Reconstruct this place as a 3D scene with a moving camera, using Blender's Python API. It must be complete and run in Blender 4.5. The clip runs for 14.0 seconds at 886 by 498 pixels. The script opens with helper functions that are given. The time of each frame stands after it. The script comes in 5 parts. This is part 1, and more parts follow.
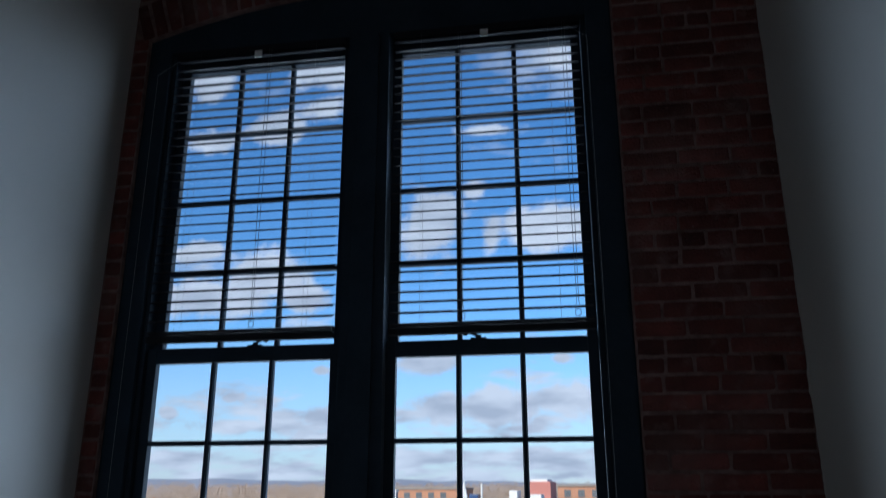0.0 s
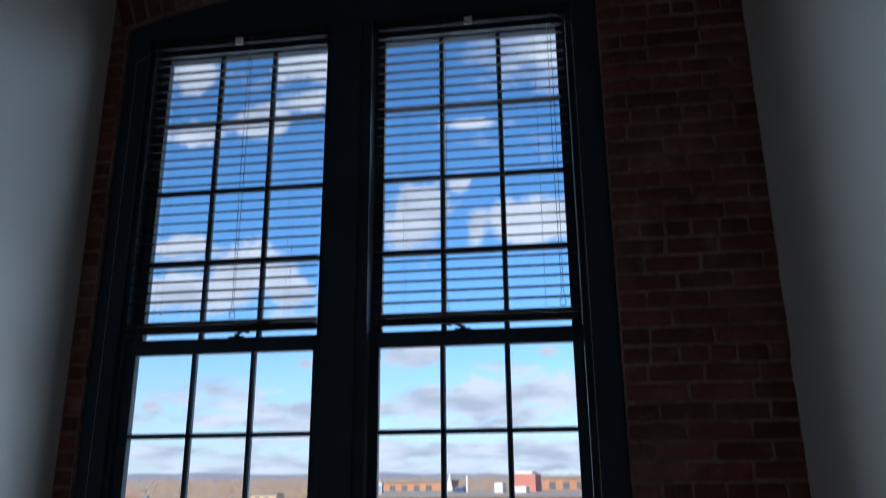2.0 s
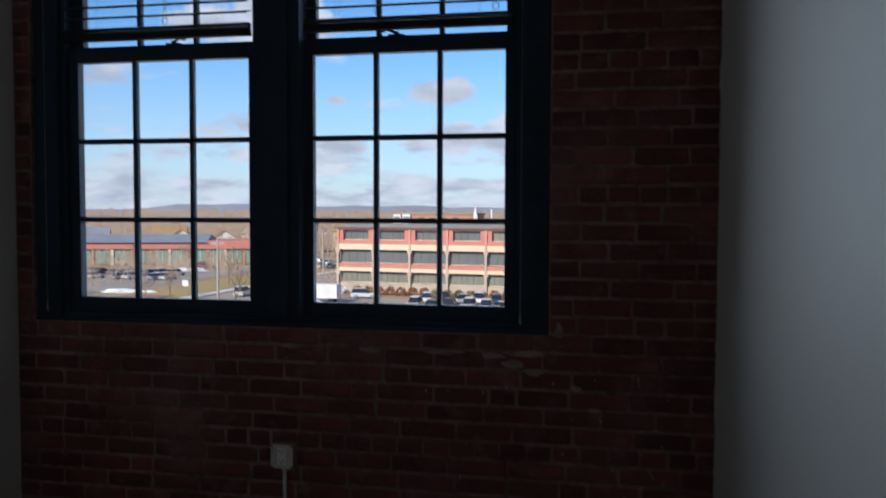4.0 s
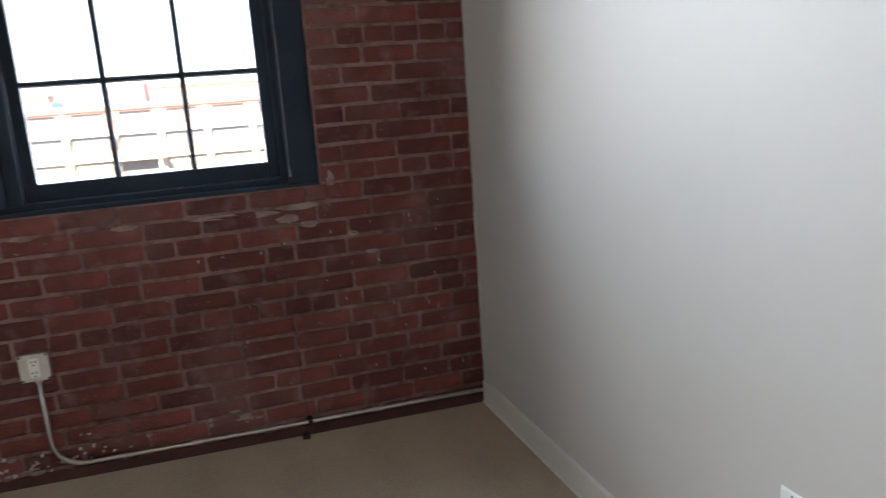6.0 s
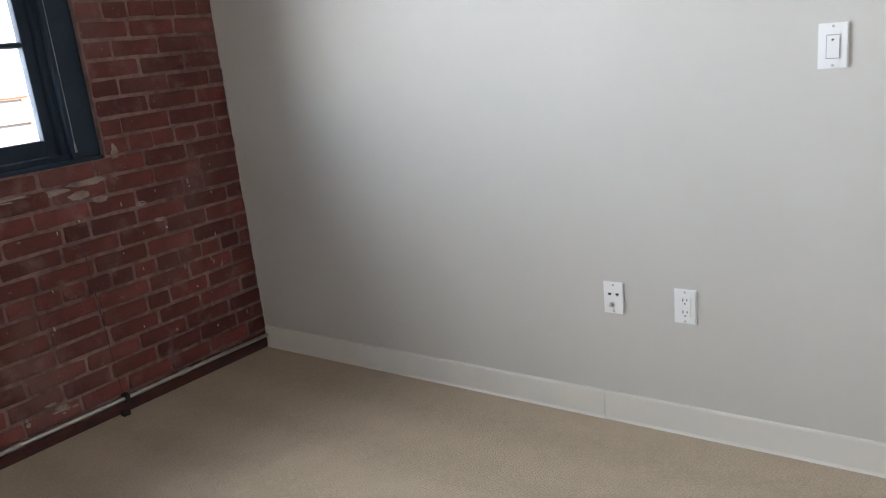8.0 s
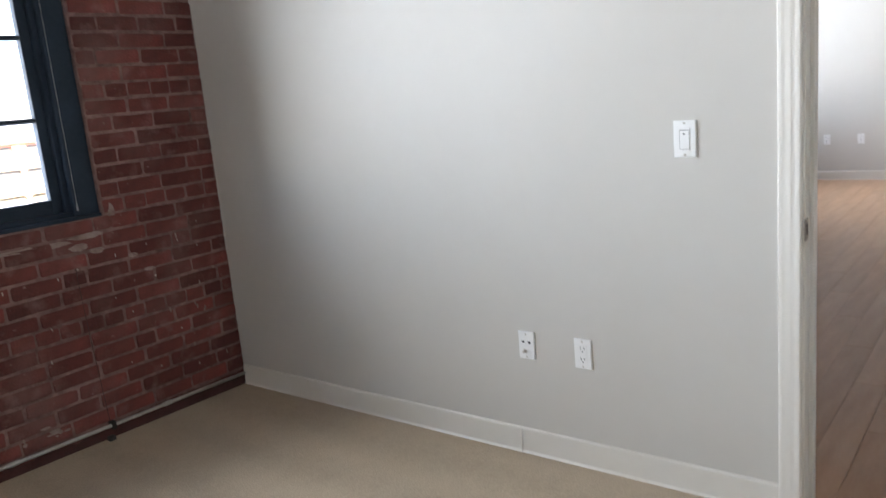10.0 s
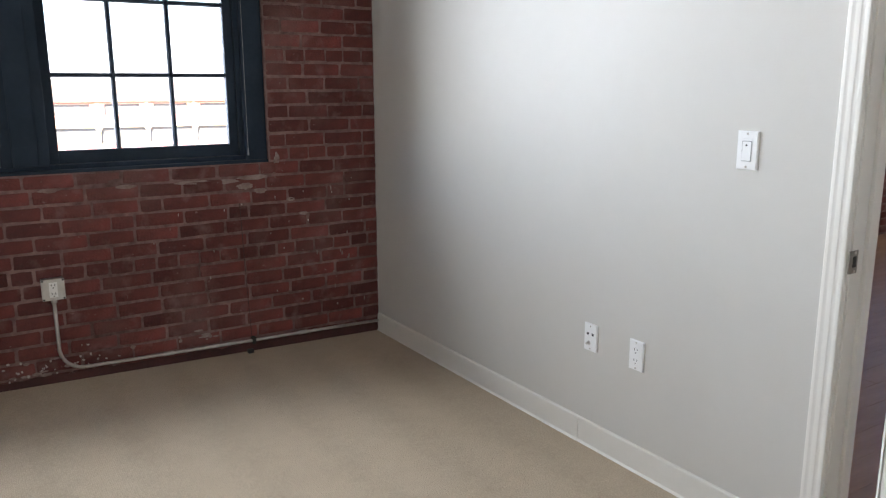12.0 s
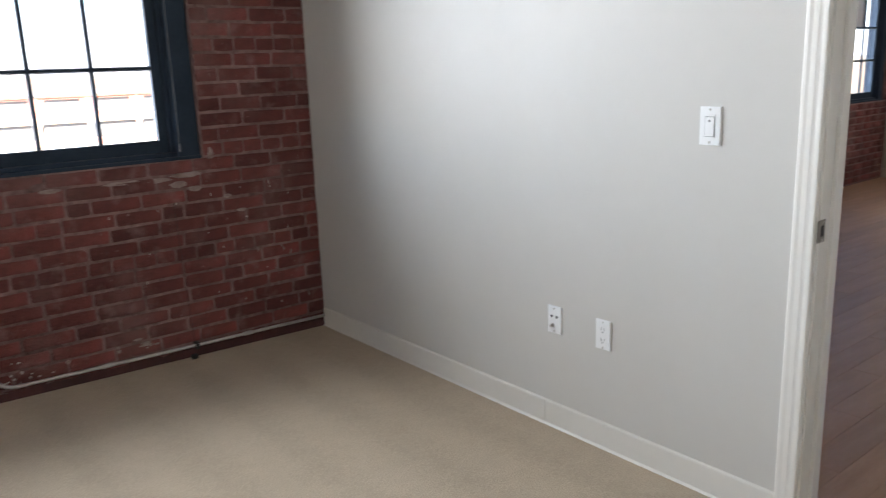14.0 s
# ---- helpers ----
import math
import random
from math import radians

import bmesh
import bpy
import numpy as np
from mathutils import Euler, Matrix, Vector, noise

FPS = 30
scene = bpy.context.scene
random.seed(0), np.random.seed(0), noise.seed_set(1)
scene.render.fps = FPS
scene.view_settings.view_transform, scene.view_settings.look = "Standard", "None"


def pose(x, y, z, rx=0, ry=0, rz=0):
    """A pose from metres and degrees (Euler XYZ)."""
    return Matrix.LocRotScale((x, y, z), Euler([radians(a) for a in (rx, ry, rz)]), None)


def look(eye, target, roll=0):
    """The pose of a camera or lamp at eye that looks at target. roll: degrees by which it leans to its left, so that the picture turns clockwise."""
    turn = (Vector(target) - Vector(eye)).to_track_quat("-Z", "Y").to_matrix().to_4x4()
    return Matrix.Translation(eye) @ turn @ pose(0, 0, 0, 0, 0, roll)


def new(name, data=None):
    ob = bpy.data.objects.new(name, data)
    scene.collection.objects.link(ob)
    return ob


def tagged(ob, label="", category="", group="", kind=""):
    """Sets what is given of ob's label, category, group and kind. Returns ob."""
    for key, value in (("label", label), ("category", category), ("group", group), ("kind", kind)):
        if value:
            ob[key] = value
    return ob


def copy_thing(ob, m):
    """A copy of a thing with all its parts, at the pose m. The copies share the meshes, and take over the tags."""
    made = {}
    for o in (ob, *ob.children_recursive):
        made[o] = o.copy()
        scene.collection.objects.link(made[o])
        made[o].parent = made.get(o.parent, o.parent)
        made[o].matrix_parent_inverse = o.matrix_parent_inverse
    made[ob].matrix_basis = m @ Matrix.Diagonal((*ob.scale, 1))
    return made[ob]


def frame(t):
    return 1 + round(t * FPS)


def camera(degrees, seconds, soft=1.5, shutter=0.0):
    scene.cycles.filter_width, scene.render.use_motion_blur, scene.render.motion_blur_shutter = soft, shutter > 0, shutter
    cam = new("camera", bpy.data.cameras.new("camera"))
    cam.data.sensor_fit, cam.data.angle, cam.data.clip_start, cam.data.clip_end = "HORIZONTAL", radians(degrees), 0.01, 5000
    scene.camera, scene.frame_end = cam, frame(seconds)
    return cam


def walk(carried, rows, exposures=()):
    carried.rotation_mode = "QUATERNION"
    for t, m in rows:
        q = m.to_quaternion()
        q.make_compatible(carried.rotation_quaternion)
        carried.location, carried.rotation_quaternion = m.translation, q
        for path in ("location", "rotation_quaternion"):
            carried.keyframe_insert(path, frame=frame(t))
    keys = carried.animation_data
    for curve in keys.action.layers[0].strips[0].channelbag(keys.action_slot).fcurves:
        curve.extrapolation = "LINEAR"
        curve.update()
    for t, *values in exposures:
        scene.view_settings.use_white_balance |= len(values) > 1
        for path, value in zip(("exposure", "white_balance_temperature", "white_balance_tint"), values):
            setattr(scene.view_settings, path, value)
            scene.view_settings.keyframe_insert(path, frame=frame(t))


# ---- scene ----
cam = camera(59.5, 14.0, 1.2, 0.4)
PATH = [
    (0, (-0.849, -2.999, 1.549), (-1.161, -1.115, 2.144), -0.1),
    (0.5, (-0.864, -2.975, 1.536), (-1.3535, 0.05, 2.8544), -0.1),
    (1, (-0.862, -2.968, 1.553), (-1.3582, 0.05, 3.0919), 0.1),
    (1.5, (-0.862, -2.945, 1.535), (-1.3361, 0.05, 2.9358), 0.1),
    (2, (-0.849, -2.966, 1.544), (-1.124, -1.072, 2.122), -0.5),
    (2.5, (-0.845, -2.939, 1.533), (-1.153, -0.991, 1.867), -0.9),
    (3, (-0.746, -2.901, 1.510), (-1.145, -0.948, 1.677), -0.1),
    (3.5, (-0.563, -2.879, 1.460), (-0.989, -0.925, 1.516), 0.5),
    (4, (-0.471, -2.918, 1.425), (-0.833, -0.953, 1.340), 0.2),
    (4.2, (-0.420, -2.954, 1.396), (-0.9101, 0.05, 1.1768), 0.1),
    (6.3, (-1.244, -2.807, 1.332), (-0.389, -1.059, 0.869), -3.9),
    (6.5, (-1.355, -2.74, 1.312), (-0.322, -1.083, 0.878), -4.0),
    (7, (-1.707, -2.697, 1.29), (-0.379, -1.27, 0.844), -5.3),
    (7.5, (-2.005, -2.699, 1.28), (-0.526, -1.468, 0.733), -5.8),
    (7.7, (-2.11, -2.695, 1.276), (-0.58, -1.524, 0.737), -6.3),
    (9.8, (-2.379, -3.195, 1.389), (-0.811, -2.044, 0.925), -5.6),
    (10, (-2.328, -3.22, 1.379), (-0.793, -2.003, 0.977), -5.3),
    (10.2, (-2.294, -3.237, 1.365), (-0.77, -1.996, 0.991), -5.1),
    (10.5, (-2.195, -3.289, 1.36), (-0.777, -1.946, 0.931), -6.5),
    (11, (-2.033, -3.382, 1.341), (-0.741, -1.904, 0.962), -3.2),
    (11.5, (-1.927, -3.623, 1.343), (-0.827, -1.999, 0.948), 0.8),
    (12, (-1.964, -3.793, 1.352), (-0.919, -2.139, 0.94), -0.2),
    (12.5, (-2.013, -3.902, 1.346), (-1.002, -2.241, 0.875), 0.8),
    (13, (-2.013, -3.935, 1.338), (-1.117, -2.215, 0.85), 2.2),
    (13.5, (-2.045, -3.82, 1.366), (-1.031, -2.16, 0.902), -1.0),
    (14, (-2.058, -3.642, 1.359), (-0.841, -2.121, 0.904), -2.1),
]
EXPOSURES = [(0, 0.05, 5250, 7), (1.1, 0.74, 5550, 10), (1.6, 0.72, 5550, 10), (2.1, 0.22, 5400, 8), (3.0, 0.02, 5600, 10), (4.2, 0.25, 5700, 10),
             (6.3, 2.97, 6500, 14), (14, 3.0, 6500, 14)]
walk(cam, [(t, look(eye, target, roll)) for t, eye, target, roll in PATH], EXPOSURES)

# ---------------- light ----------------
SUN_EL, SUN_AZ = radians(32), radians(205)       # azimuth clockwise from +y


CLOUDS = [(-0.519, 0.263, 0.064, 0.040), (-0.428, 0.282, 0.071, 0.052), (-0.360, 0.252, 0.041, 0.024), (-0.526, 0.328, 0.043, 0.017),
          (-0.184, 0.357, 0.052, 0.058), (-0.022, 0.340, 0.064, 0.039), (-0.098, 0.332, 0.017, 0.037), (-0.121, 0.400, 0.020, 0.017),
          (-0.529, 0.611, 0.047, 0.032), (-0.521, 0.507, 0.050, 0.024), (-0.346, 0.606, 0.055, 0.035), (-0.343, 0.546, 0.044, 0.021),
          (-0.421, 0.515, 0.053, 0.028), (-0.100, 0.489, 0.048, 0.011), (-0.188, 0.160, 0.042, 0.017), (-0.164, 0.102, 0.052, 0.022),
          (-0.090, 0.103, 0.066, 0.025), (0.001, 0.108, 0.064, 0.028), (-0.452, 0.121, 0.024, 0.009), (-0.445, 0.083, 0.060, 0.011),
          (-0.329, 0.091, 0.035, 0.015), (-0.546, 0.102, 0.015, 0.009), (-0.329, 0.154, 0.017, 0.008), (-0.013, 0.162, 0.020, 0.009)]


def sky_world():
    w = bpy.data.worlds.new("sky")
    scene.world = w
    w.use_nodes = True
    nt = w.node_tree
    nt.nodes.clear()
    N = nt.nodes.new
    out, bg, sky = N("ShaderNodeOutputWorld"), N("ShaderNodeBackground"), N("ShaderNodeTexSky")
    sky.sky_type, sky.sun_disc = "NISHITA", False
    sky.sun_elevation, sky.sun_rotation = SUN_EL, SUN_AZ
    sky.altitude, sky.air_density, sky.dust_density, sky.ozone_density = 50, 1.0, 0.0, 3.0
    tc, sep = N("ShaderNodeTexCoord"), N("ShaderNodeSeparateXYZ")
    L = nt.links.new
    L(tc.outputs["Generated"], sep.inputs[0])
    # a flat cloud deck: the direction cast on to a plane overhead
    high = N("ShaderNodeMath"); high.operation = "MAXIMUM"; high.inputs[1].default_value = 0.0
    L(sep.outputs[2], high.inputs[0])
    lift = N("ShaderNodeMath"); lift.operation = "ADD"; lift.inputs[1].default_value = 0.26
    L(high.outputs[0], lift.inputs[0])
    div = N("ShaderNodeVectorMath"); div.operation = "DIVIDE"
    comb = N("ShaderNodeCombineXYZ")
    for k in range(3):
        L(lift.outputs[0], comb.inputs[k])
    L(tc.outputs["Generated"], div.inputs[0]); L(comb.outputs[0], div.inputs[1])
    mp = N("ShaderNodeMapping"); mp.inputs["Location"].default_value = (5.7, 1.3, 0.0)
    mp.inputs["Scale"].default_value = (1.0, 1.1, 0.0)
    L(div.outputs[0], mp.inputs[0])
    no = N("ShaderNodeTexNoise"); no.inputs["Scale"].default_value = 3.1
    no.inputs["Detail"].default_value = 7.0; no.inputs["Roughness"].default_value = 0.56
    L(mp.outputs[0], no.inputs["Vector"])
    ramp = N("ShaderNodeValToRGB")
    ramp.color_ramp.elements[0].position, ramp.color_ramp.elements[1].position = 0.57, 0.70
    low = N("ShaderNodeMapRange")                # the deck closes up towards the horizon
    low.inputs[1].default_value, low.inputs[2].default_value = 0.04, 0.15
    low.inputs[3].default_value, low.inputs[4].default_value = 0.165, 0.0
    L(sep.outputs[2], low.inputs[0])
    cover = N("ShaderNodeMath"); cover.operation = "ADD"
    L(no.outputs["Fac"], cover.inputs[0]); L(low.outputs[0], cover.inputs[1])
    L(cover.outputs[0], ramp.inputs[0])
    # single fair-weather clouds: soft heaps at (x / y, z / y) with their half sizes, frayed by noise
    front = N("ShaderNodeMath"); front.operation = "MAXIMUM"; front.inputs[1].default_value = 0.05
    L(sep.outputs[1], front.inputs[0])
    flat = N("ShaderNodeVectorMath"); flat.operation = "DIVIDE"
    fc = N("ShaderNodeCombineXYZ")
    for k in range(3):
        L(front.outputs[0], fc.inputs[k])
    L(tc.outputs["Generated"], flat.inputs[0]); L(fc.outputs[0], flat.inputs[1])
    fray = N("ShaderNodeTexNoise"); fray.inputs["Scale"].default_value = 16.0
    fray.inputs["Detail"].default_value = 7.0; fray.inputs["Roughness"].default_value = 0.6
    L(flat.outputs[0], fray.inputs["Vector"])
    heap = None
    for u, v, ru, rv in CLOUDS:
        away = N("ShaderNodeVectorMath"); away.operation = "SUBTRACT"; away.inputs[1].default_value = (u, 0, v)
        size = N("ShaderNodeVectorMath"); size.operation = "MULTIPLY"; size.inputs[1].default_value = (1 / ru, 0, 1 / rv)
        dist = N("ShaderNodeVectorMath"); dist.operation = "LENGTH"
        L(flat.outputs[0], away.inputs[0]); L(away.outputs[0], size.inputs[0]); L(size.outputs[0], dist.inputs[0])
        if heap is None:
            heap = dist.outputs["Value"]
        else:
            both = N("ShaderNodeMath"); both.operation = "SMOOTH_MIN"; both.inputs[2].default_value = 0.25
            L(heap, both.inputs[0]); L(dist.outputs["Value"], both.inputs[1])
            heap = both.outputs[0]
    rag = N("ShaderNodeMath"); rag.operation = "MULTIPLY_ADD"; rag.inputs[1].default_value, rag.inputs[2].default_value = -2.6, 1.3
    L(fray.outputs["Fac"], rag.inputs[0])
    edge = N("ShaderNodeMath"); edge.operation = "ADD"
    L(heap, edge.inputs[0]); L(rag.outputs[0], edge.inputs[1])
    puff = N("ShaderNodeMapRange"); puff.interpolation_type = "SMOOTHSTEP"
    for i, value in enumerate((1.15, 0.55, 0.0, 1.0)):
        puff.inputs[i + 1].default_value = value
    L(edge.outputs[0], puff.inputs[0])
    cloud = N("ShaderNodeMath"); cloud.operation = "MAXIMUM"
    L(ramp.outputs[0], cloud.inputs[0]); L(puff.outputs[0], cloud.inputs[1])
    # cloud bodies: bright tops, greyer thick parts
    no2 = N("ShaderNodeTexNoise"); no2.inputs["Scale"].default_value = 4.5; no2.inputs["Detail"].default_value = 4.0
    L(mp.outputs[0], no2.inputs["Vector"])
    tone = N("ShaderNodeValToRGB")
    tone.color_ramp.elements[0].position, tone.color_ramp.elements[0].color = 0.35, (5.0, 5.2, 5.8, 1)
    tone.color_ramp.elements[1].position, tone.color_ramp.elements[1].color = 0.62, (7.7, 7.7, 8.0, 1)
    L(no2.outputs["Fac"], tone.inputs[0])
    mix = N("ShaderNodeMix"); mix.data_type = "RGBA"
    sat = N("ShaderNodeHueSaturation"); sat.inputs["Saturation"].default_value, sat.inputs["Value"].default_value = 1.15, 1.5
    L(sky.outputs[0], sat.inputs["Color"])
    hz = N("ShaderNodeMapRange")                 # pale haze low over the land
    hz.inputs[1].default_value, hz.inputs[2].default_value = 0.0, 0.20
    hz.inputs[3].default_value, hz.inputs[4].default_value = 0.8, 0.0
    L(sep.outputs[2], hz.inputs[0])
    hm = N("ShaderNodeMix"); hm.data_type = "RGBA"; hm.inputs[7].default_value = (4.9, 5.7, 6.8, 1)
    L(hz.outputs[0], hm.inputs[0]); L(sat.outputs[0], hm.inputs[6])
    L(cloud.outputs[0], mix.inputs[0]); L(hm.outputs[2], mix.inputs[6]); L(tone.outputs[0], mix.inputs[7])
    L(mix.outputs[2], bg.inputs[0])
    bg.inputs[1].default_value = 0.09
    L(bg.outputs[0], out.inputs[0])


sky_world()
sun = new("sun", bpy.data.lights.new("sun", "SUN"))
sun.data.energy, sun.data.angle, sun.data.color = 5.0, radians(0.5), (1.0, 0.86, 0.66)
sun.matrix_basis = look((0, 0, 0), (-math.sin(SUN_AZ) * math.cos(SUN_EL), -math.cos(SUN_AZ) * math.cos(SUN_EL), -math.sin(SUN_EL)))


def window_light(name, x, z, watts, spread):
    """The sky's light in a window's opening, just outside the glass."""
    lamp = new(name, bpy.data.lights.new(name, "AREA"))
    lamp.data.shape, lamp.data.size, lamp.data.size_y = "RECTANGLE", 1.86, 2.55
    lamp.data.energy, lamp.data.spread, lamp.data.color = watts, radians(spread), (0.84, 0.93, 1.0)
    lamp.matrix_basis = look((x, 0.225, z), (x, -2.0, z))


window_light("window_light", -1.693, 2.30, 32, 131)
window_light("window_light_living", 6.003, 2.16, 33, 116)


# ---------------- materials ----------------
def mat(name, col, col2=None, rough=0.6, scale=8.0, bump=0.0, bump_scale=60.0, metal=0.0, vary=0.0, stretch=(1, 1, 1),
        spec=0.5, island=0.0, stain=0.25, smear=None):
    """Two-scale procedural paint: col and col2 mixed by noise, fine bump, change from piece to piece by vary."""
    m = bpy.data.materials.new(name)
    m.use_nodes = True
    nt = m.node_tree
    b = nt.nodes["Principled BSDF"]
    N, L = nt.nodes.new, nt.links.new
    tc, mp = N("ShaderNodeTexCoord"), N("ShaderNodeMapping")
    mp.inputs["Scale"].default_value = stretch
    L(tc.outputs["Object"], mp.inputs[0])
    col2 = col2 or tuple(c * 0.82 for c in col)
    n1 = N("ShaderNodeTexNoise"); n1.inputs["Scale"].default_value = scale; n1.inputs["Detail"].default_value = 6
    n2 = N("ShaderNodeTexNoise"); n2.inputs["Scale"].default_value = scale * 9; n2.inputs["Detail"].default_value = 3
    L(mp.outputs[0], n1.inputs["Vector"]); L(mp.outputs[0], n2.inputs["Vector"])
    add = N("ShaderNodeMix"); add.data_type = "FLOAT"; add.inputs[0].default_value = stain
    L(n1.outputs["Fac"], add.inputs[2]); L(n2.outputs["Fac"], add.inputs[3])
    cr = N("ShaderNodeValToRGB")
    cr.color_ramp.elements[0].position, cr.color_ramp.elements[0].color = 0.34, (*col2, 1)
    cr.color_ramp.elements[1].position, cr.color_ramp.elements[1].color = 0.66, (*col, 1)
    L(add.outputs[0], cr.inputs[0])
    last = cr.outputs[0]
    if vary or island:
        hsv = N("ShaderNodeHueSaturation")
        rnd = N("ShaderNodeObjectInfo").outputs["Random"] if vary else N("ShaderNodeNewGeometry").outputs["Random Per Island"]
        mr = N("ShaderNodeMapRange"); k = vary or island
        mr.inputs[3].default_value, mr.inputs[4].default_value = 1 - k, 1 + k
        L(rnd, mr.inputs[0]); L(mr.outputs[0], hsv.inputs["Value"]); L(last, hsv.inputs["Color"])
        last = hsv.outputs[0]
    if smear:                               # old lime rubbed over the face, and specks of it
        wc = N("ShaderNodeNewGeometry")
        for sc, lo, hi, most in ((2.6, 0.50, 0.80, 0.5), (11.0, 0.56, 0.78, 0.55), (46.0, 0.67, 0.74, 0.75)):
            ns = N("ShaderNodeTexNoise"); ns.inputs["Scale"].default_value = sc; ns.inputs["Detail"].default_value = 5
            L(wc.outputs["Position"], ns.inputs["Vector"])
            mr = N("ShaderNodeMapRange")
            for i, v in enumerate((lo, hi, 0.0, most)):
                mr.inputs[i + 1].default_value = v
            L(ns.outputs["Fac"], mr.inputs[0])
            mx = N("ShaderNodeMix"); mx.data_type = "RGBA"; mx.inputs[7].default_value = (*smear, 1)
            L(mr.outputs[0], mx.inputs[0]); L(last, mx.inputs[6])
            last = mx.outputs[2]
    L(last, b.inputs["Base Color"])
    b.inputs["Roughness"].default_value, b.inputs["Metallic"].default_value = rough, metal
    b.inputs["Specular IOR Level"].default_value = spec
    if bump:
        nb = N("ShaderNodeTexNoise"); nb.inputs["Scale"].default_value = bump_scale; nb.inputs["Detail"].default_value = 4
        L(mp.outputs[0], nb.inputs["Vector"])
        bp = N("ShaderNodeBump"); bp.inputs["Strength"].default_value = bump; bp.inputs["Distance"].default_value = 0.01
        L(nb.outputs["Fac"], bp.inputs["Height"]); L(bp.outputs[0], b.inputs["Normal"])
    return m


def glass_mat(name, tint=(1, 1, 1), rough=0.0):
    m = bpy.data.materials.new(name)
    m.use_nodes = True
    nt = m.node_tree
    nt.nodes.clear()
    N, L = nt.nodes.new, nt.links.new
    out, tr, gl, mx, fr = (N("ShaderNodeOutputMaterial"), N("ShaderNodeBsdfTransparent"), N("ShaderNodeBsdfGlossy"),
                           N("ShaderNodeMixShader"), N("ShaderNodeFresnel"))
    tr.inputs[0].default_value = (*tint, 1)
    gl.inputs["Roughness"].default_value = rough
    fr.inputs[0].default_value = 1.45
    L(fr.outputs[0], mx.inputs[0]); L(tr.outputs[0], mx.inputs[1]); L(gl.outputs[0], mx.inputs[2]); L(mx.outputs[0], out.inputs[0])
    return m


def loops(m, scale, depth):
    """Small tufts of a looped pile over a material: relief, and the shade between them painted as darker rings."""
    nt = m.node_tree
    b = nt.nodes["Principled BSDF"]
    N, L = nt.nodes.new, nt.links.new
    tc, vo = N("ShaderNodeTexCoord"), N("ShaderNodeTexVoronoi")
    vo.inputs["Scale"].default_value, vo.inputs["Randomness"].default_value = scale, 0.45
    L(tc.outputs["Object"], vo.inputs["Vector"])
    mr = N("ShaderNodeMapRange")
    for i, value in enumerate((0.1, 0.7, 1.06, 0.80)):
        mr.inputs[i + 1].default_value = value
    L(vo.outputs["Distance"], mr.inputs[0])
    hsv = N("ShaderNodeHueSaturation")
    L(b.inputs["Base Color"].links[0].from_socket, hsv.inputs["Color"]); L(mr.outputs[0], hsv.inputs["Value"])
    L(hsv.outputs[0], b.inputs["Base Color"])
    bp = N("ShaderNodeBump"); bp.invert = True
    bp.inputs["Strength"].default_value, bp.inputs["Distance"].default_value = depth, 0.004
    L(vo.outputs["Distance"], bp.inputs["Height"]); L(bp.outputs[0], b.inputs["Normal"])


PALE = (0.30, 0.19, 0.17)
M_BRICK = mat("brick_red", (0.190, 0.046, 0.039), (0.092, 0.028, 0.025), 0.8, 9, 0.7, 90, vary=0.36, smear=PALE)
M_BRICK_J = mat("brick_red_joined", (0.190, 0.046, 0.039), (0.092, 0.028, 0.025), 0.8, 9, 0.7, 90, island=0.36, smear=PALE)
M_MORTAR = mat("mortar", (0.34, 0.215, 0.195), (0.105, 0.055, 0.048), 0.95, 3.2, 0.8, 120, stain=0.4)
M_LIME = mat("lime_patch", (0.42, 0.34, 0.31), (0.20, 0.13, 0.115), 0.95, 14, 0.9, 60)
M_WALL = mat("wall_paint", (0.592, 0.570, 0.528), (0.567, 0.545, 0.503), 0.55, 2.0, 0.03, 160, stain=0.2)
M_TRIM = mat("trim_paint", (0.74, 0.71, 0.655), (0.715, 0.685, 0.63), 0.42, 3.0, 0.01, 60)
M_BASE = mat("baseboard_vinyl", (0.74, 0.71, 0.65), (0.69, 0.66, 0.60), 0.45, 2.5, 0.05, 40)
# white door leaf: part of its shade is put into this duller tone
M_LEAF = mat("door_paint", (0.58, 0.555, 0.51), (0.55, 0.525, 0.48), 0.5, 2.0, 0.05, 60)
M_CARPET = mat("carpet", (0.562, 0.462, 0.345), (0.512, 0.418, 0.309), 1.0, 1.6, 0.0, 420, spec=0.1, stain=0.45)
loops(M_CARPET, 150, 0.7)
M_FRAME = mat("window_paint", (0.030, 0.044, 0.064), (0.021, 0.032, 0.047), 0.7, 5.0, 0.12, 40, spec=0.15)
M_BLIND = mat("blind_vinyl", (0.024, 0.024, 0.029), (0.018, 0.018, 0.023), 0.65, 3.0, spec=0.1)
M_PALECORD = mat("pale_cord", (0.27, 0.27, 0.28), None, 0.6)
M_GAP = mat("gap_shade", (0.20, 0.20, 0.20), None, 0.8)
M_PARGE = mat("dark_parging", (0.10, 0.036, 0.033), (0.055, 0.024, 0.022), 0.9, 6, 0.6, 50)
M_CORD = mat("blind_cord", (0.10, 0.10, 0.11), None, 0.8)
M_GLASS = glass_mat("window_glass", (0.97, 0.98, 0.98))
M_PLATE = mat("white_plastic", (0.86, 0.86, 0.85), (0.83, 0.83, 0.82), 0.28, 4.0)
M_DARK = mat("dark_plastic", (0.02, 0.02, 0.02), None, 0.6)
M_STEEL = mat("galvanised_steel", (0.66, 0.645, 0.615), (0.50, 0.485, 0.465), 0.32, 18, 0.1, 120, metal=0.85)
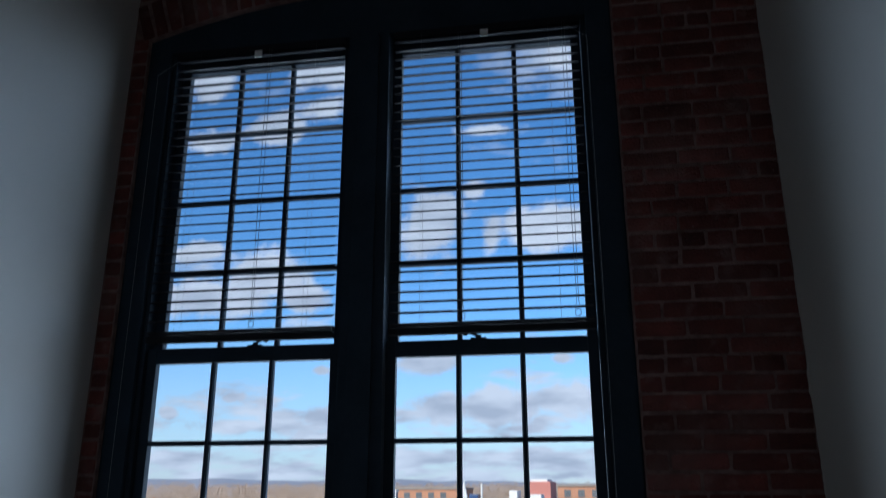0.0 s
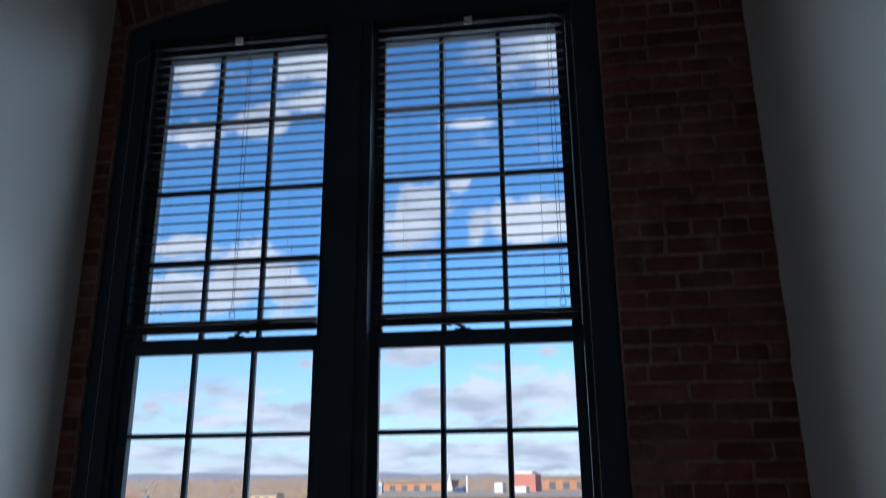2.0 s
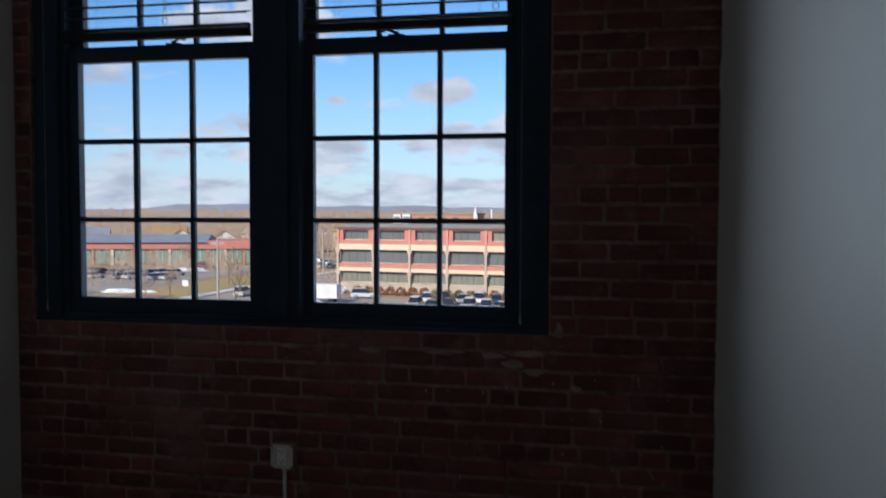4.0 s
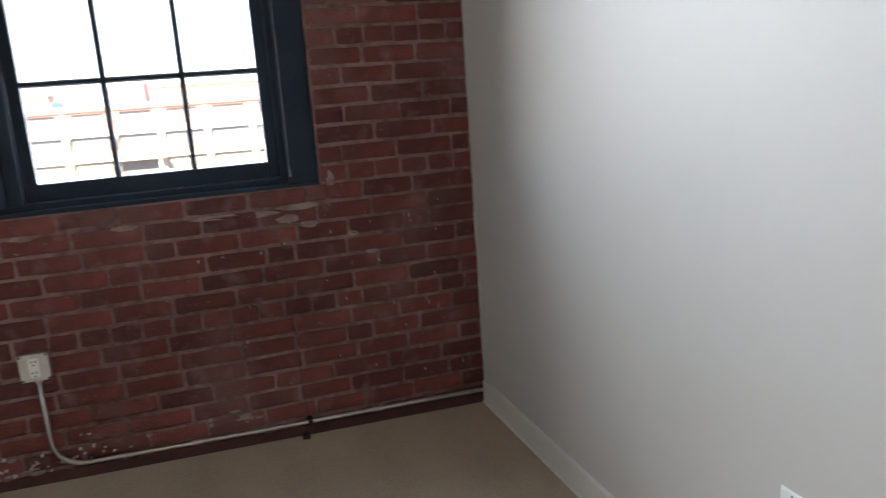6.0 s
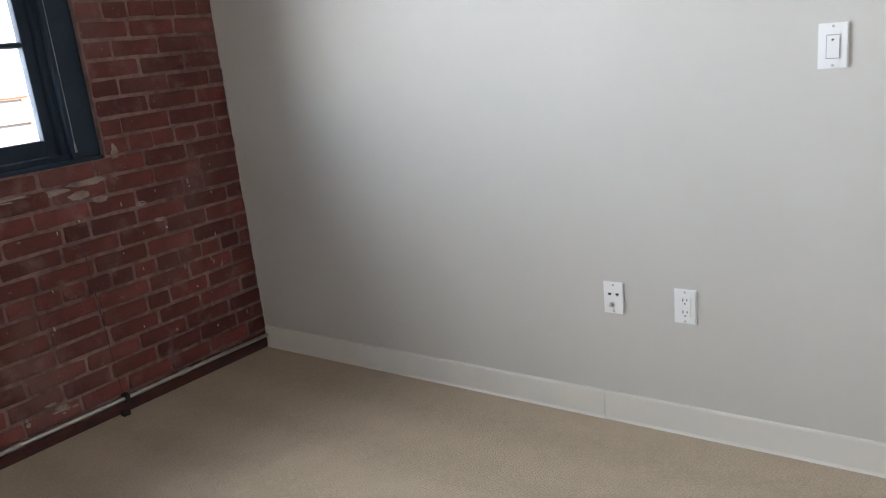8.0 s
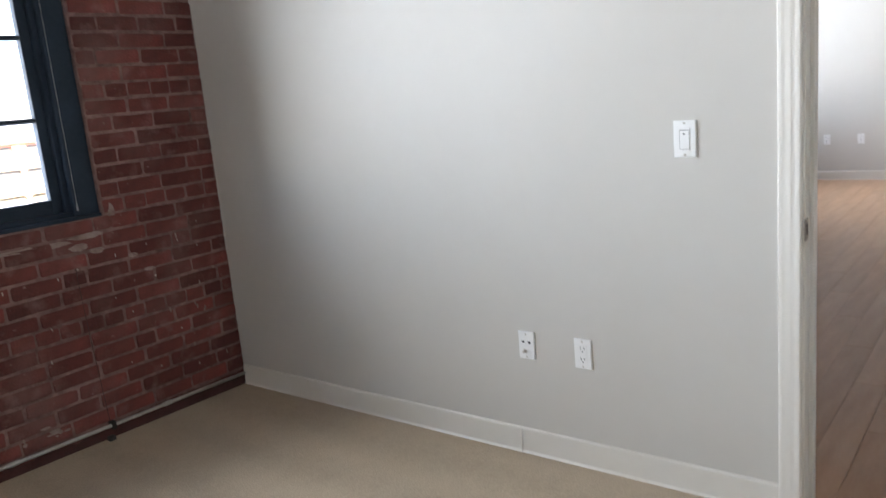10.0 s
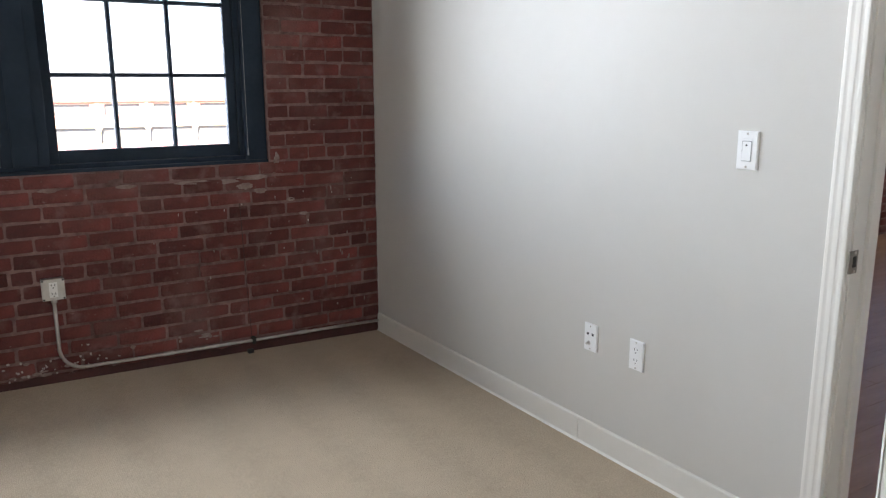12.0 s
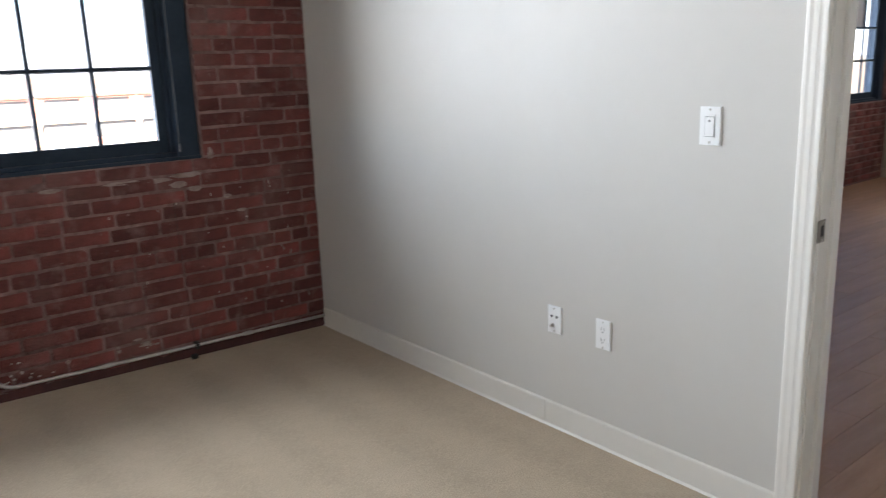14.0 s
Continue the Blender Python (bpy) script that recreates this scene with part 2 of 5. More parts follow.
M_NICKEL = mat("brushed_nickel", (0.60, 0.57, 0.52), (0.48, 0.45, 0.41), 0.3, 12, metal=1.0)
M_SPECK = mat("plaster_speck", (0.66, 0.62, 0.57), (0.40, 0.33, 0.30), 0.95, 30)
M_STRIKE = mat("dull_steel", (0.36, 0.34, 0.31), (0.25, 0.235, 0.215), 0.42, 30, 0.1, 200, metal=1.0)
M_WOOD = mat("plank_ceiling", (0.32, 0.18, 0.09), (0.17, 0.085, 0.04), 0.6, 3.0, 0.3, 30, stretch=(6, 1, 6), island=0.25)
M_FLOORW = mat("oak_laminate", (0.56, 0.35, 0.215), (0.46, 0.275, 0.16), 0.42, 2.5, 0.06, 40, stretch=(1, 7, 1), vary=0.08)
M_FLOORJ = mat("oak_laminate_joined", (0.56, 0.35, 0.215), (0.46, 0.275, 0.16), 0.42, 2.5, 0.06, 40, stretch=(1, 7, 1), island=0.08)
M_WIRE = mat("brown_wire", (0.06, 0.03, 0.028), None, 0.7)
M_CABLE = mat("black_cable", (0.025, 0.022, 0.022), None, 0.6)


# ---------------- building helpers ----------------
def box(bm, x0, x1, y0, y1, z0, z1):
    v = [bm.verts.new((x, y, z)) for z in (z0, z1) for y in (y0, y1) for x in (x0, x1)]
    for f in ((0, 2, 3, 1), (4, 5, 7, 6), (0, 1, 5, 4), (2, 6, 7, 3), (0, 4, 6, 2), (1, 3, 7, 5)):
        bm.faces.new([v[i] for i in f])
    return v


def boxes(*dims, bevel=0.0):
    bm = bmesh.new()
    for d in dims:
        box(bm, *d)
    if bevel:
        bmesh.ops.bevel(bm, geom=bm.edges[:], offset=bevel, segments=2, affect="EDGES", profile=0.7)
    return bm


def tube(bm, pts, r, sides=10, r_end=None):
    """A round bar along the points."""
    rings = []
    pts = [Vector(p) for p in pts]
    for i, p in enumerate(pts):
        d = (pts[min(i + 1, len(pts) - 1)] - pts[max(i - 1, 0)]).normalized()
        a = d.cross((0, 0, 1)) if abs(d.z) < 0.9 else d.cross((0, 1, 0))
        a.normalize()
        b = d.cross(a)
        rr = r if r_end is None else r + (r_end - r) * i / (len(pts) - 1)
        rings.append([bm.verts.new(p + (a * math.cos(t) + b * math.sin(t)) * rr)
                      for t in (2 * math.pi * k / sides for k in range(sides))])
    for p, q in zip(rings, rings[1:]):
        for k in range(sides):
            bm.faces.new((p[k], p[(k + 1) % sides], q[(k + 1) % sides], q[k]))
    bm.faces.new(rings[0][::-1])
    bm.faces.new(rings[-1])
    return bm


def prism(bm, outline, axis, lo, hi):
    """A closed outline of (u, v) pushed along axis: 'x' gives (y, z), 'y' gives (x, z), 'z' gives (x, y)."""
    def at(u, v, w):
        return {"x": (w, u, v), "y": (u, w, v), "z": (u, v, w)}[axis]
    a = [bm.verts.new(at(u, v, lo)) for u, v in outline]
    b = [bm.verts.new(at(u, v, hi)) for u, v in outline]
    n = len(a)
    bm.faces.new(a)
    bm.faces.new(b[::-1])
    for k in range(n):
        bm.faces.new((a[k], b[k], b[(k + 1) % n], a[(k + 1) % n]))
    return bm


def mesh_of(name, bm, material, smooth=False):
    bmesh.ops.recalc_face_normals(bm, faces=bm.faces)
    me = bpy.data.meshes.new(name)
    bm.to_mesh(me)
    bm.free()
    me.materials.append(material)
    if smooth:
        me.polygons.foreach_set("use_smooth", [True] * len(me.polygons))
    return me


def part(name, bm, material, parent, label="", smooth=False):
    ob = new(name, mesh_of(name, bm, material, smooth))
    ob.parent = parent
    if parent.parent is None:
        ob.matrix_parent_inverse = parent.matrix_basis.inverted()
    return tagged(ob, label)


def thing(name, at, label, category, group="", kind=""):
    ob = new(name)
    ob.empty_display_size = 0.1
    ob.matrix_basis = pose(*at)
    return tagged(ob, label, category, group, kind)


def structure(name, bm, material, label, category):
    return tagged(new(name, mesh_of(name, bm, material)), label, category, kind="structure")


# ---------------- the shell ----------------
H = 4.4                      # ceiling
FZ = -0.013                  # top of the carpet
XW, YS = -2.86, -5.0         # west partition and back wall of the bedroom
XE, YL = 7.2, -6.2           # far wall and back wall of the living room
T = 0.105                    # partition
SLOPE = 0.021                # the old floor rises towards the west
DOOR = (-3.50, -2.674, 2.05)  # opening from y to y, and its height
CX, HALF, SILL, SPRING, CROWN = -1.693, 1.088, 0.95, 3.63, 3.80
CENTRES = (CX, CX + 7.696)
DROP = {CENTRES[0]: 0.0, CENTRES[1]: -0.13}   # the next room's window sits lower
RISE = CROWN - SPRING
RAD = (HALF ** 2 + RISE ** 2) / (2 * RISE)


def floor_z(x):
    """Top of the bedroom's carpet."""
    return FZ + SLOPE * max(-x, 0)


def arch_z(dx, up=0.0):
    """Height of the arch's underside, or of a ring that lies up over it, at dx from its middle."""
    return CROWN - RAD + math.sqrt((RAD + up) ** 2 - dx ** 2)


def brick_wall():
    bm = bmesh.new()
    y0, y1 = 0.0042, 0.20
    edges = [XW - T] + [x for c in CENTRES for x in (c - HALF, c + HALF)] + [XE + T]
    for a, b in zip(edges[::2], edges[1::2]):
        box(bm, a, b, y0, y1, -0.3, H + 0.3)
    for c in CENTRES:
        d = DROP[c]
        box(bm, c - HALF, c + HALF, y0, y1, -0.3, SILL + d)
        box(bm, c - HALF, c + HALF, 0.0025, 0.005, SILL + d - 0.03, 0.978 + d)
        ring = [(c + HALF - 2 * HALF * k / 16, d + arch_z(HALF - 2 * HALF * k / 16)) for k in range(17)]
        prism(bm, ring + [(c - HALF, H + 0.3), (c + HALF, H + 0.3)], "y", y0, y1)
    return structure("wall_north", bm, M_MORTAR, "old red brick exterior wall with pale worn mortar", "brick wall")


WALL_N = brick_wall()


def plain_walls():
    structure("wall_west", boxes((XW - T, XW, YS - T, 0.007, FZ, H)), M_WALL, "greige painted plaster partition wall", "wall")
    structure("wall_south", boxes((XW, 0, YS - T, YS, FZ, H)), M_WALL, "greige painted plaster back wall", "wall")
    bm = boxes((0, T, DOOR[1], 0.007, FZ, H), (0, T, YL, DOOR[0], FZ, H), (0, T, DOOR[0], DOOR[1], DOOR[2], H))
    structure("wall_east", bm, M_WALL, "greige painted wall with a doorway through it", "wall")
    structure("wall_far", boxes((XE, XE + T, YL - T, 0.007, FZ, H)), M_WALL, "greige painted far wall of the next room", "wall")
    structure("wall_living_south", boxes((0, XE, YL - T, YL, FZ, H)), M_WALL, "greige painted back wall of the next room", "wall")
    structure("floor", prism(bmesh.new(), [(XW - T, -0.3), (0.06, -0.3), (0.06, FZ), (0, FZ), (XW - T, floor_z(XW - T))], "y", YS - T, 0.05), M_CARPET, "beige low-pile carpet floor", "carpet floor")
    bm = boxes((XW - T, XE + T, YL - T, 0.05, H + 0.04, H + 0.3))
    x = XW - T
    while x < XE + T:                       # boards of the deck overhead
        box(bm, x + 0.002, x + 0.138, YL - T, 0.007, H, H + 0.05)
        x += 0.14
    structure("ceiling", bm, M_WOOD, "dark brown timber plank ceiling", "ceiling")


plain_walls()


def baseboards():
    def run(a, b, name="baseboard"):
        """From point a to b along a wall, on the left of the way."""
        d = Vector((b[0] - a[0], b[1] - a[1], 0))
        n = Vector((-d.y, d.x, 0)).normalized() * 0.012
        bm = bmesh.new()
        prof = [(0, 0), (1.6, 0), (1.05, 0.008), (1.0, 0.094), (0.8, 0.0985), (0, 0.1)]
        ends = []
        for p in (a, b):
            ends.append([bm.verts.new((p[0] + n.x * u, p[1] + n.y * u, z + floor_z(p[0]))) for u, z in prof])
        bm.faces.new(ends[0]); bm.faces.new(ends[1][::-1])
        for k in range(len(prof)):
            bm.faces.new((ends[0][k], ends[0][(k + 1) % 6], ends[1][(k + 1) % 6], ends[1][k]))
        structure(name, bm, M_BASE, "cream vinyl baseboard along the wall foot", "baseboard")
    run((0, -1.683), (0, -0.004))
    run((0.0015, -2.619), (0.0015, -1.6845))
    run((0, YS), (0, DOOR[0] - 0.065))
    run((XW, 0), (XW, YS))
    run((XW, YS), (0, YS))
    run((XE, YL), (XE, 0))
    run((T, 0), (T, DOOR[1] + 0.07))
    run((T, DOOR[0] - 0.07), (T, YL))


baseboards()


# ---------------- windows ----------------
LOW_Z0, LOW_Z1 = 1.073, 2.068      # glass of the lower sash
UP_Z0, UP_Z1 = 2.137, 3.49         # glass of the upper sash
G_OUT, G_IN = 0.912, 0.138         # glass edges, from the window's middle


def window(name, c):
    w = thing(name, (c, 0.1, SILL), "tall double-hung pair of dark painted sash windows in a brick arch", "window", kind="structure")
    fo, fi = HALF - 0.0006, HALF - 0.11         # casing boards against the brick
    bm = boxes((c - fo, c - fi, 0.025, 0.19, SILL + 0.04, SPRING), (c + fi, c + fo, 0.025, 0.19, SILL + 0.04, SPRING), bevel=0.006)
    part("frame", bm, M_FRAME, w)
    bm = boxes((c - fi, c - fi + 0.022, 0.05, 0.175, SILL + 0.06, 3.56), (c + fi - 0.022, c + fi, 0.05, 0.175, SILL + 0.06, 3.56),
               bevel=0.004)
    part("stop_bead", bm, M_FRAME, w)
    bm = boxes((c - 0.095, c + 0.095, 0.03, 0.185, SILL + 0.06, 3.56), (c - 0.05, c + 0.05, 0.015, 0.03, SILL + 0.06, 3.56), bevel=0.005)
    part("mullion", bm, M_FRAME, w)
    ring = [(c + fo - 2 * fo * k / 20, arch_z(fo - 2 * fo * k / 20) - 0.0008) for k in range(21)]
    bm = prism(bmesh.new(), ring + [(c - fo, 3.56), (c + fo, 3.56)], "y", 0.03, 0.19)
    part("head_board", bm, M_FRAME, w)
    bm = boxes((c - fo, c + fo, 0.010, 0.23, SILL + 0.002, SILL + 0.042), (c - fi, c + fi, 0.04, 0.2, SILL + 0.042, SILL + 0.062), bevel=0.006)
    part("sill", bm, M_FRAME, w)
    for s in (-1, 1):
        a, b = sorted((c + s * G_IN, c + s * G_OUT))
        oa, ob = sorted((c + s * 0.097, c + s * (fi - 0.024)))
        for low in (True, False):
            y0, y1 = (0.072, 0.108) if low else (0.112, 0.148)
            z0, z1 = (LOW_Z0, LOW_Z1) if low else (UP_Z0, UP_Z1)
            bot, top = (SILL + 0.064, z1 + 0.065) if low else (2.078, 3.558)
            bm = boxes((oa, a, y0, y1, bot, top), (b, ob, y0, y1, bot, top), (a, b, y0, y1, bot, z0), (a, b, y0, y1, z1, top), bevel=0.004)
            sash = part("sash", bm, M_FRAME, w)
            rows = 3 if low else 4
            xs = [a + (b - a) * k / 3 for k in range(4)]
            zs = [z0 + (z1 - z0) * k / rows for k in range(rows + 1)]
            m = 0.0105
            ym = (y0 + y1) / 2
            for x in xs[1:-1]:
                out = [(x - m, y0 + 0.012), (x - 0.005, y0 + 0.002), (x + 0.005, y0 + 0.002), (x + m, y0 + 0.012), (x + m, y1 - 0.006), (x - m, y1 - 0.006)]
                part("muntin", prism(bmesh.new(), out, "z", z0, z1), M_FRAME, sash)
            for z in zs[1:-1]:
                for p, q in zip(xs, xs[1:]):
                    p2, q2 = p + (m if p > a + 0.01 else 0), q - (m if q < b - 0.01 else 0)
                    out = [(y0 + 0.012, z - m), (y0 + 0.002, z - 0.005), (y0 + 0.002, z + 0.005), (y0 + 0.012, z + m), (y1 - 0.006, z + m), (y1 - 0.006, z - m)]
                    part("muntin", prism(bmesh.new(), out, "x", p2, q2), M_FRAME, sash)
            for p, q in zip(xs, xs[1:]):
                for u, v in zip(zs, zs[1:]):
                    bm = bmesh.new()
                    e = random.uniform(-0.0006, 0.0006)
                    bm.faces.new([bm.verts.new(t) for t in ((p, ym + e, u), (q, ym - e, u), (q, ym - e, v), (p, ym + e, v))])
                    pane = part("pane", bm, M_GLASS, sash)
                    pane.visible_shadow = False
            if low:
                x = c + (0.478 if s > 0 else -0.478)
                bm = boxes((x - 0.032, x + 0.032, 0.082, 0.106, top, top + 0.008), bevel=0.002)
                tube(bm, [(x, 0.094, top + 0.006), (x, 0.094, top + 0.018)], 0.011)
                end = x - 0.052 * s
                tube(bm, [(x, 0.09, top + 0.014), (end + 0.012 * s, 0.078, top + 0.026)], 0.006, 8, 0.004)
                tube(bm, [(end + 0.013 * math.cos(t), 0.076, top + 0.030 + 0.013 * math.sin(t)) for t in (k * math.pi / 7 for k in range(15))], 0.0035, 6)
                part("sash_lock", bm, M_FRAME, sash, "dark metal sash lock with a ring lever")
    return w


for k, c in enumerate(CENTRES):
    window(f"window_{k + 1}", c).matrix_basis = pose(c, 0.1, SILL + DROP[c])


def blind(x0, x1, cords, lift):
    b = thing("window_blind", ((x0 + x1) / 2, 0.05, 2.15), "dark wide-slat horizontal blind half lowered over the sash", "blind", "window blinds")
    yc = 0.040
    part("headrail", boxes((x0, x1, yc - 0.020, yc + 0.024, 3.520, 3.556), bevel=0.003), M_BLIND, b)
    part("bottom_rail", boxes((x0, x1, yc - 0.024, yc + 0.022, 2.150, 2.176), bevel=0.005), M_BLIND, b)
    z = 2.2
    tilt = radians(20)
    zs = [2.181, 2.186, 2.191, 2.196]
    while z < 3.47:
        z += 0.0436
        zs.append(z)
    for i, z in enumerate(zs):
        t = tilt * (1 if i > 3 else 0.1) + random.uniform(-0.02, 0.02)
        dz = random.uniform(-0.0015, 0.0015)
        up = []
        for k in range(5):
            u = -0.0235 + 0.047 * k / 4
            bow = 0.0048 * (1 - (u / 0.0235) ** 2)
            up.append((yc + u * math.cos(t) - bow * math.sin(t), z + u * math.sin(t) + bow * math.cos(t) + dz))
        out = up + [(y, zz - 0.0026) for y, zz in reversed(up)]
        part("slat", prism(bmesh.new(), out, "x", x0 + 0.002, x1 - 0.002), M_BLIND, b)
    for x in (x0 + 0.13, x1 - 0.13):
        for y in (yc - 0.0265, yc + 0.0265):
            part("ladder_cord", tube(bmesh.new(), [(x, y, 2.17), (x, y, 3.53)], 0.0005, 5), M_CORD, b)
    for x in cords:
        bm = bmesh.new()
        for d in (-0.006, 0.006):
            tube(bm, [(x + d, yc - 0.034, 3.52), (x + d * 1.4, yc - 0.034, 2.9), (x + d * 0.6, yc - 0.034, 2.26), (x + d * 2.0, yc - 0.034, 2.225)], 0.0012, 5)
        tube(bm, [(x + 0.012 * math.sin(t), yc - 0.034, 2.212 + 0.014 * math.cos(t)) for t in (k * math.pi / 7 for k in range(15))], 0.0016, 5)
        part("pull_cord", bm, M_CORD, b)
    x, y = lift
    bm = tube(bmesh.new(), [(x, y, 3.43), (x + 0.001, y, 2.4), (x, y, 1.05)], 0.0010, 6)
    tube(bm, [(x, y, 1.055), (x, y, 1.018)], 0.002, 8, 0.0045)
    tube(bm, [(x, y, 3.43), (x + (0.09 if x < CX else -0.09), yc, 3.525)], 0.001, 6)
    part("lift_cord", bm, M_PALECORD, b, "pale lift cord with a small tassel")
    part("valance_clip", boxes(((x0 + x1) / 2 - 0.018, (x0 + x1) / 2 + 0.018, yc - 0.026, yc - 0.0202, 3.490, 3.524), bevel=0.001), M_PLATE, b, "pale clip on the headrail")
    return b


for s, cords, lift in ((-1, (-2.160,), (-2.713, 0.0)), (1, (-1.270, -0.812), (-0.712, 0.0))):
    a, b = sorted((CX + s * 0.118, CX + s * 0.945))
    blind(a, b, cords, lift)


# ---------------- door ----------------
def doorway():
    d = thing("door_1", (0.06, DOOR[1], 0), "white painted door frame with its leaf standing open", "door", kind="structure")
    y0, y1, h = DOOR
    # fluted casing: a moulded section round the opening, on both faces of the wall
    prof = [(0.0, 0.0), (0.0, 0.012), (0.003, 0.0160), (0.012, 0.0172), (0.016, 0.0166), (0.021, 0.0164), (0.027, 0.0171), (0.035, 0.0176),
            (0.039, 0.0167), (0.046, 0.0165), (0.051, 0.0173), (0.058, 0.0176), (0.062, 0.0150), (0.064, 0.0)]
    for face, sx in ((0.0, -1), (T, 1)):
        for side, yy, sy in (("a", y1, 1), ("b", y0, -1)):
            out = [(face + sx * t, yy + sy * (0.054 - u * 1.03)) for u, t in prof]
            part("casing", prism(bmesh.new(), out, "z", FZ, h + 0.064), M_TRIM, d)
        out = [(face + sx * t, h + 0.054 - u * 1.03) for u, t in prof]
        bm = bmesh.new()
        a = [bm.verts.new((x, y0, z)) for x, z in out]
        b = [bm.verts.new((x, y1, z)) for x, z in out]
        bm.faces.new(a); bm.faces.new(b[::-1])
        for k in range(len(a)):
            bm.faces.new((a[k], b[k], b[(k + 1) % len(a)], a[(k + 1) % len(a)]))
        part("casing", bm, M_TRIM, d)
    for dims, st in (((-0.004, T + 0.004, y1 - 0.018, y1 - 0.002, FZ, h), (0.048, 0.088, y1 - 0.030, y1 - 0.018, FZ, h - 0.018)),
                     ((-0.004, T + 0.004, y0 + 0.002, y0 + 0.018, FZ, h), (0.048, 0.088, y0 + 0.018, y0 + 0.030, FZ, h - 0.018)),
                     ((-0.004, T + 0.004, y0 + 0.018, y1 - 0.018, h - 0.018, h - 0.002), (0.048, 0.088, y0 + 0.03, y1 - 0.03, h - 0.03, h - 0.018))):
        part("jamb", boxes(dims, bevel=0.0015), M_TRIM, d)
        part("door_stop", boxes(st, bevel=0.003), M_TRIM, d)
    yp = y1 - 0.018
    plate = part("strike_plate", boxes((-0.018, 0.021, yp - 0.0025, yp, 0.865, 0.927), bevel=0.001), M_STRIKE, d, "brushed metal strike plate")
    part("latch_hole", boxes((-0.002, 0.013, yp - 0.0032, yp - 0.002, 0.882, 0.911)), M_DARK, plate)
    for z in (0.871, 0.921):
        part("screw", tube(bmesh.new(), [(0.006, yp - 0.0045, z), (0.006, yp - 0.002, z)], 0.004, 8), M_NICKEL, plate)
    # the leaf, hinged on the far jamb and swung into the bedroom
    wide, thick = 0.785, 0.030
    m = pose(-0.006, y0 + 0.024, 0, 0, 0, LEAF_TURN)
    rail = boxes((0, thick, 0, wide, 0.012, h - 0.022))
    bmesh.ops.bevel(rail, geom=rail.edges[:], offset=0.002, segments=1, affect="EDGES")
    rail.transform(m)
    leaf = part("door_leaf", rail, M_LEAF, d, "white door leaf, toned duller for shade, standing open into the room")
    # light caught on the leaf's two arrises, added as thin white strips
    for x0, x1 in ((-0.0042, -0.0005), (thick + 0.0005, thick + 0.0042)):
        bm = boxes((x0, x1, wide - 0.0018, wide + 0.002, 0.012, h - 0.022)); bm.transform(m)
        part("edge_highlight", bm, M_TRIM, leaf, "white strip added for the light caught on the door's edge")
    for x0, x1 in ((-0.004, 0.0005), (thick - 0.0005, thick + 0.004)):
        for z0, z1 in ((0.012, 0.20), (0.93, 1.05), (h - 0.142, h - 0.022)):
            bm = boxes((x0, x1, 0.105, wide - 0.105, z0, z1)); bm.transform(m)
            part("rail", bm, M_LEAF, leaf)
        for a, b in ((0.002, 0.105), (wide - 0.105, wide - 0.002)):
            bm = boxes((x0, x1, a, b, 0.012, h - 0.022)); bm.transform(m)
            part("stile", bm, M_LEAF, leaf)
    for z in (0.2, 1.0, 1.82):
        part("hinge", tube(bmesh.new(), [(-0.010, y0 + 0.016, z), (-0.010, y0 + 0.016, z + 0.09)], 0.007, 10), M_NICKEL, d)


LEAF_TURN = 71
doorway()


# ---------------- fittings on the walls ----------------
def plate_on_east(name, y, z, label, category, wide=0.072, high=0.113):
    p = thing(name, (0, y, z), label, category)
    bm = boxes((-0.006, 0.0, y - wide / 2, y + wide / 2, z - high / 2, z + high / 2))
    bmesh.ops.bevel(bm, geom=[e for e in bm.edges if all(v.co.x < -0.003 for v in e.verts)], offset=0.003, segments=2, affect="EDGES")
    part("cover_plate", bm, M_PLATE, p)
    return p


def screw(p, y, z, x=-0.0075):
    part("screw", tube(bmesh.new(), [(x, y, z), (-0.005, y, z)], 0.0035, 10), M_NICKEL, p)


def jack_plate(y, z):
    p = plate_on_east("phone_jack_plate", y, z, "white wall plate with two phone jacks and a coax connector", "wall plate", 0.069, 0.107)
    for dy in (-0.013, 0.013):
        bm = prism(bmesh.new(), [(y + dy - 0.0055, z + 0.012), (y + dy - 0.002, z + 0.008), (y + dy + 0.002, z + 0.008), (y + dy + 0.0055, z + 0.012),
                                 (y + dy + 0.0055, z + 0.017), (y + dy - 0.0055, z + 0.017)], "x", -0.0068, -0.005)
        part("jack", bm, M_DARK, p)
    bm = tube(bmesh.new(), [(-0.006, y + 0.006, z - 0.022), (-0.010, y + 0.006, z - 0.022)], 0.008, 6)
    tube(bm, [(-0.010, y + 0.006, z - 0.022), (-0.020, y + 0.006, z - 0.022)], 0.0047, 12)
    part("coax_connector", bm, M_NICKEL, p)
    for dz in (-0.044, 0.044):
        screw(p, y, z + dz)


def receptacle(p, y, z, x):
    """The two sockets of a duplex outlet, on a wall that faces -x."""
    for dz in (-0.0195, 0.0195):
        for dy, hh in ((-0.0065, 0.0035), (0.0065, 0.0045)):
            part("slot", boxes((x - 0.0006, x + 0.001, y + dy - 0.0012, y + dy + 0.0012, z + dz + 0.003 - hh, z + dz + 0.003 + hh)), M_DARK, p)
        part("ground_hole", tube(bmesh.new(), [(x - 0.0006, y, z + dz - 0.009), (x + 0.001, y, z + dz - 0.009)], 0.0026, 10), M_DARK, p)


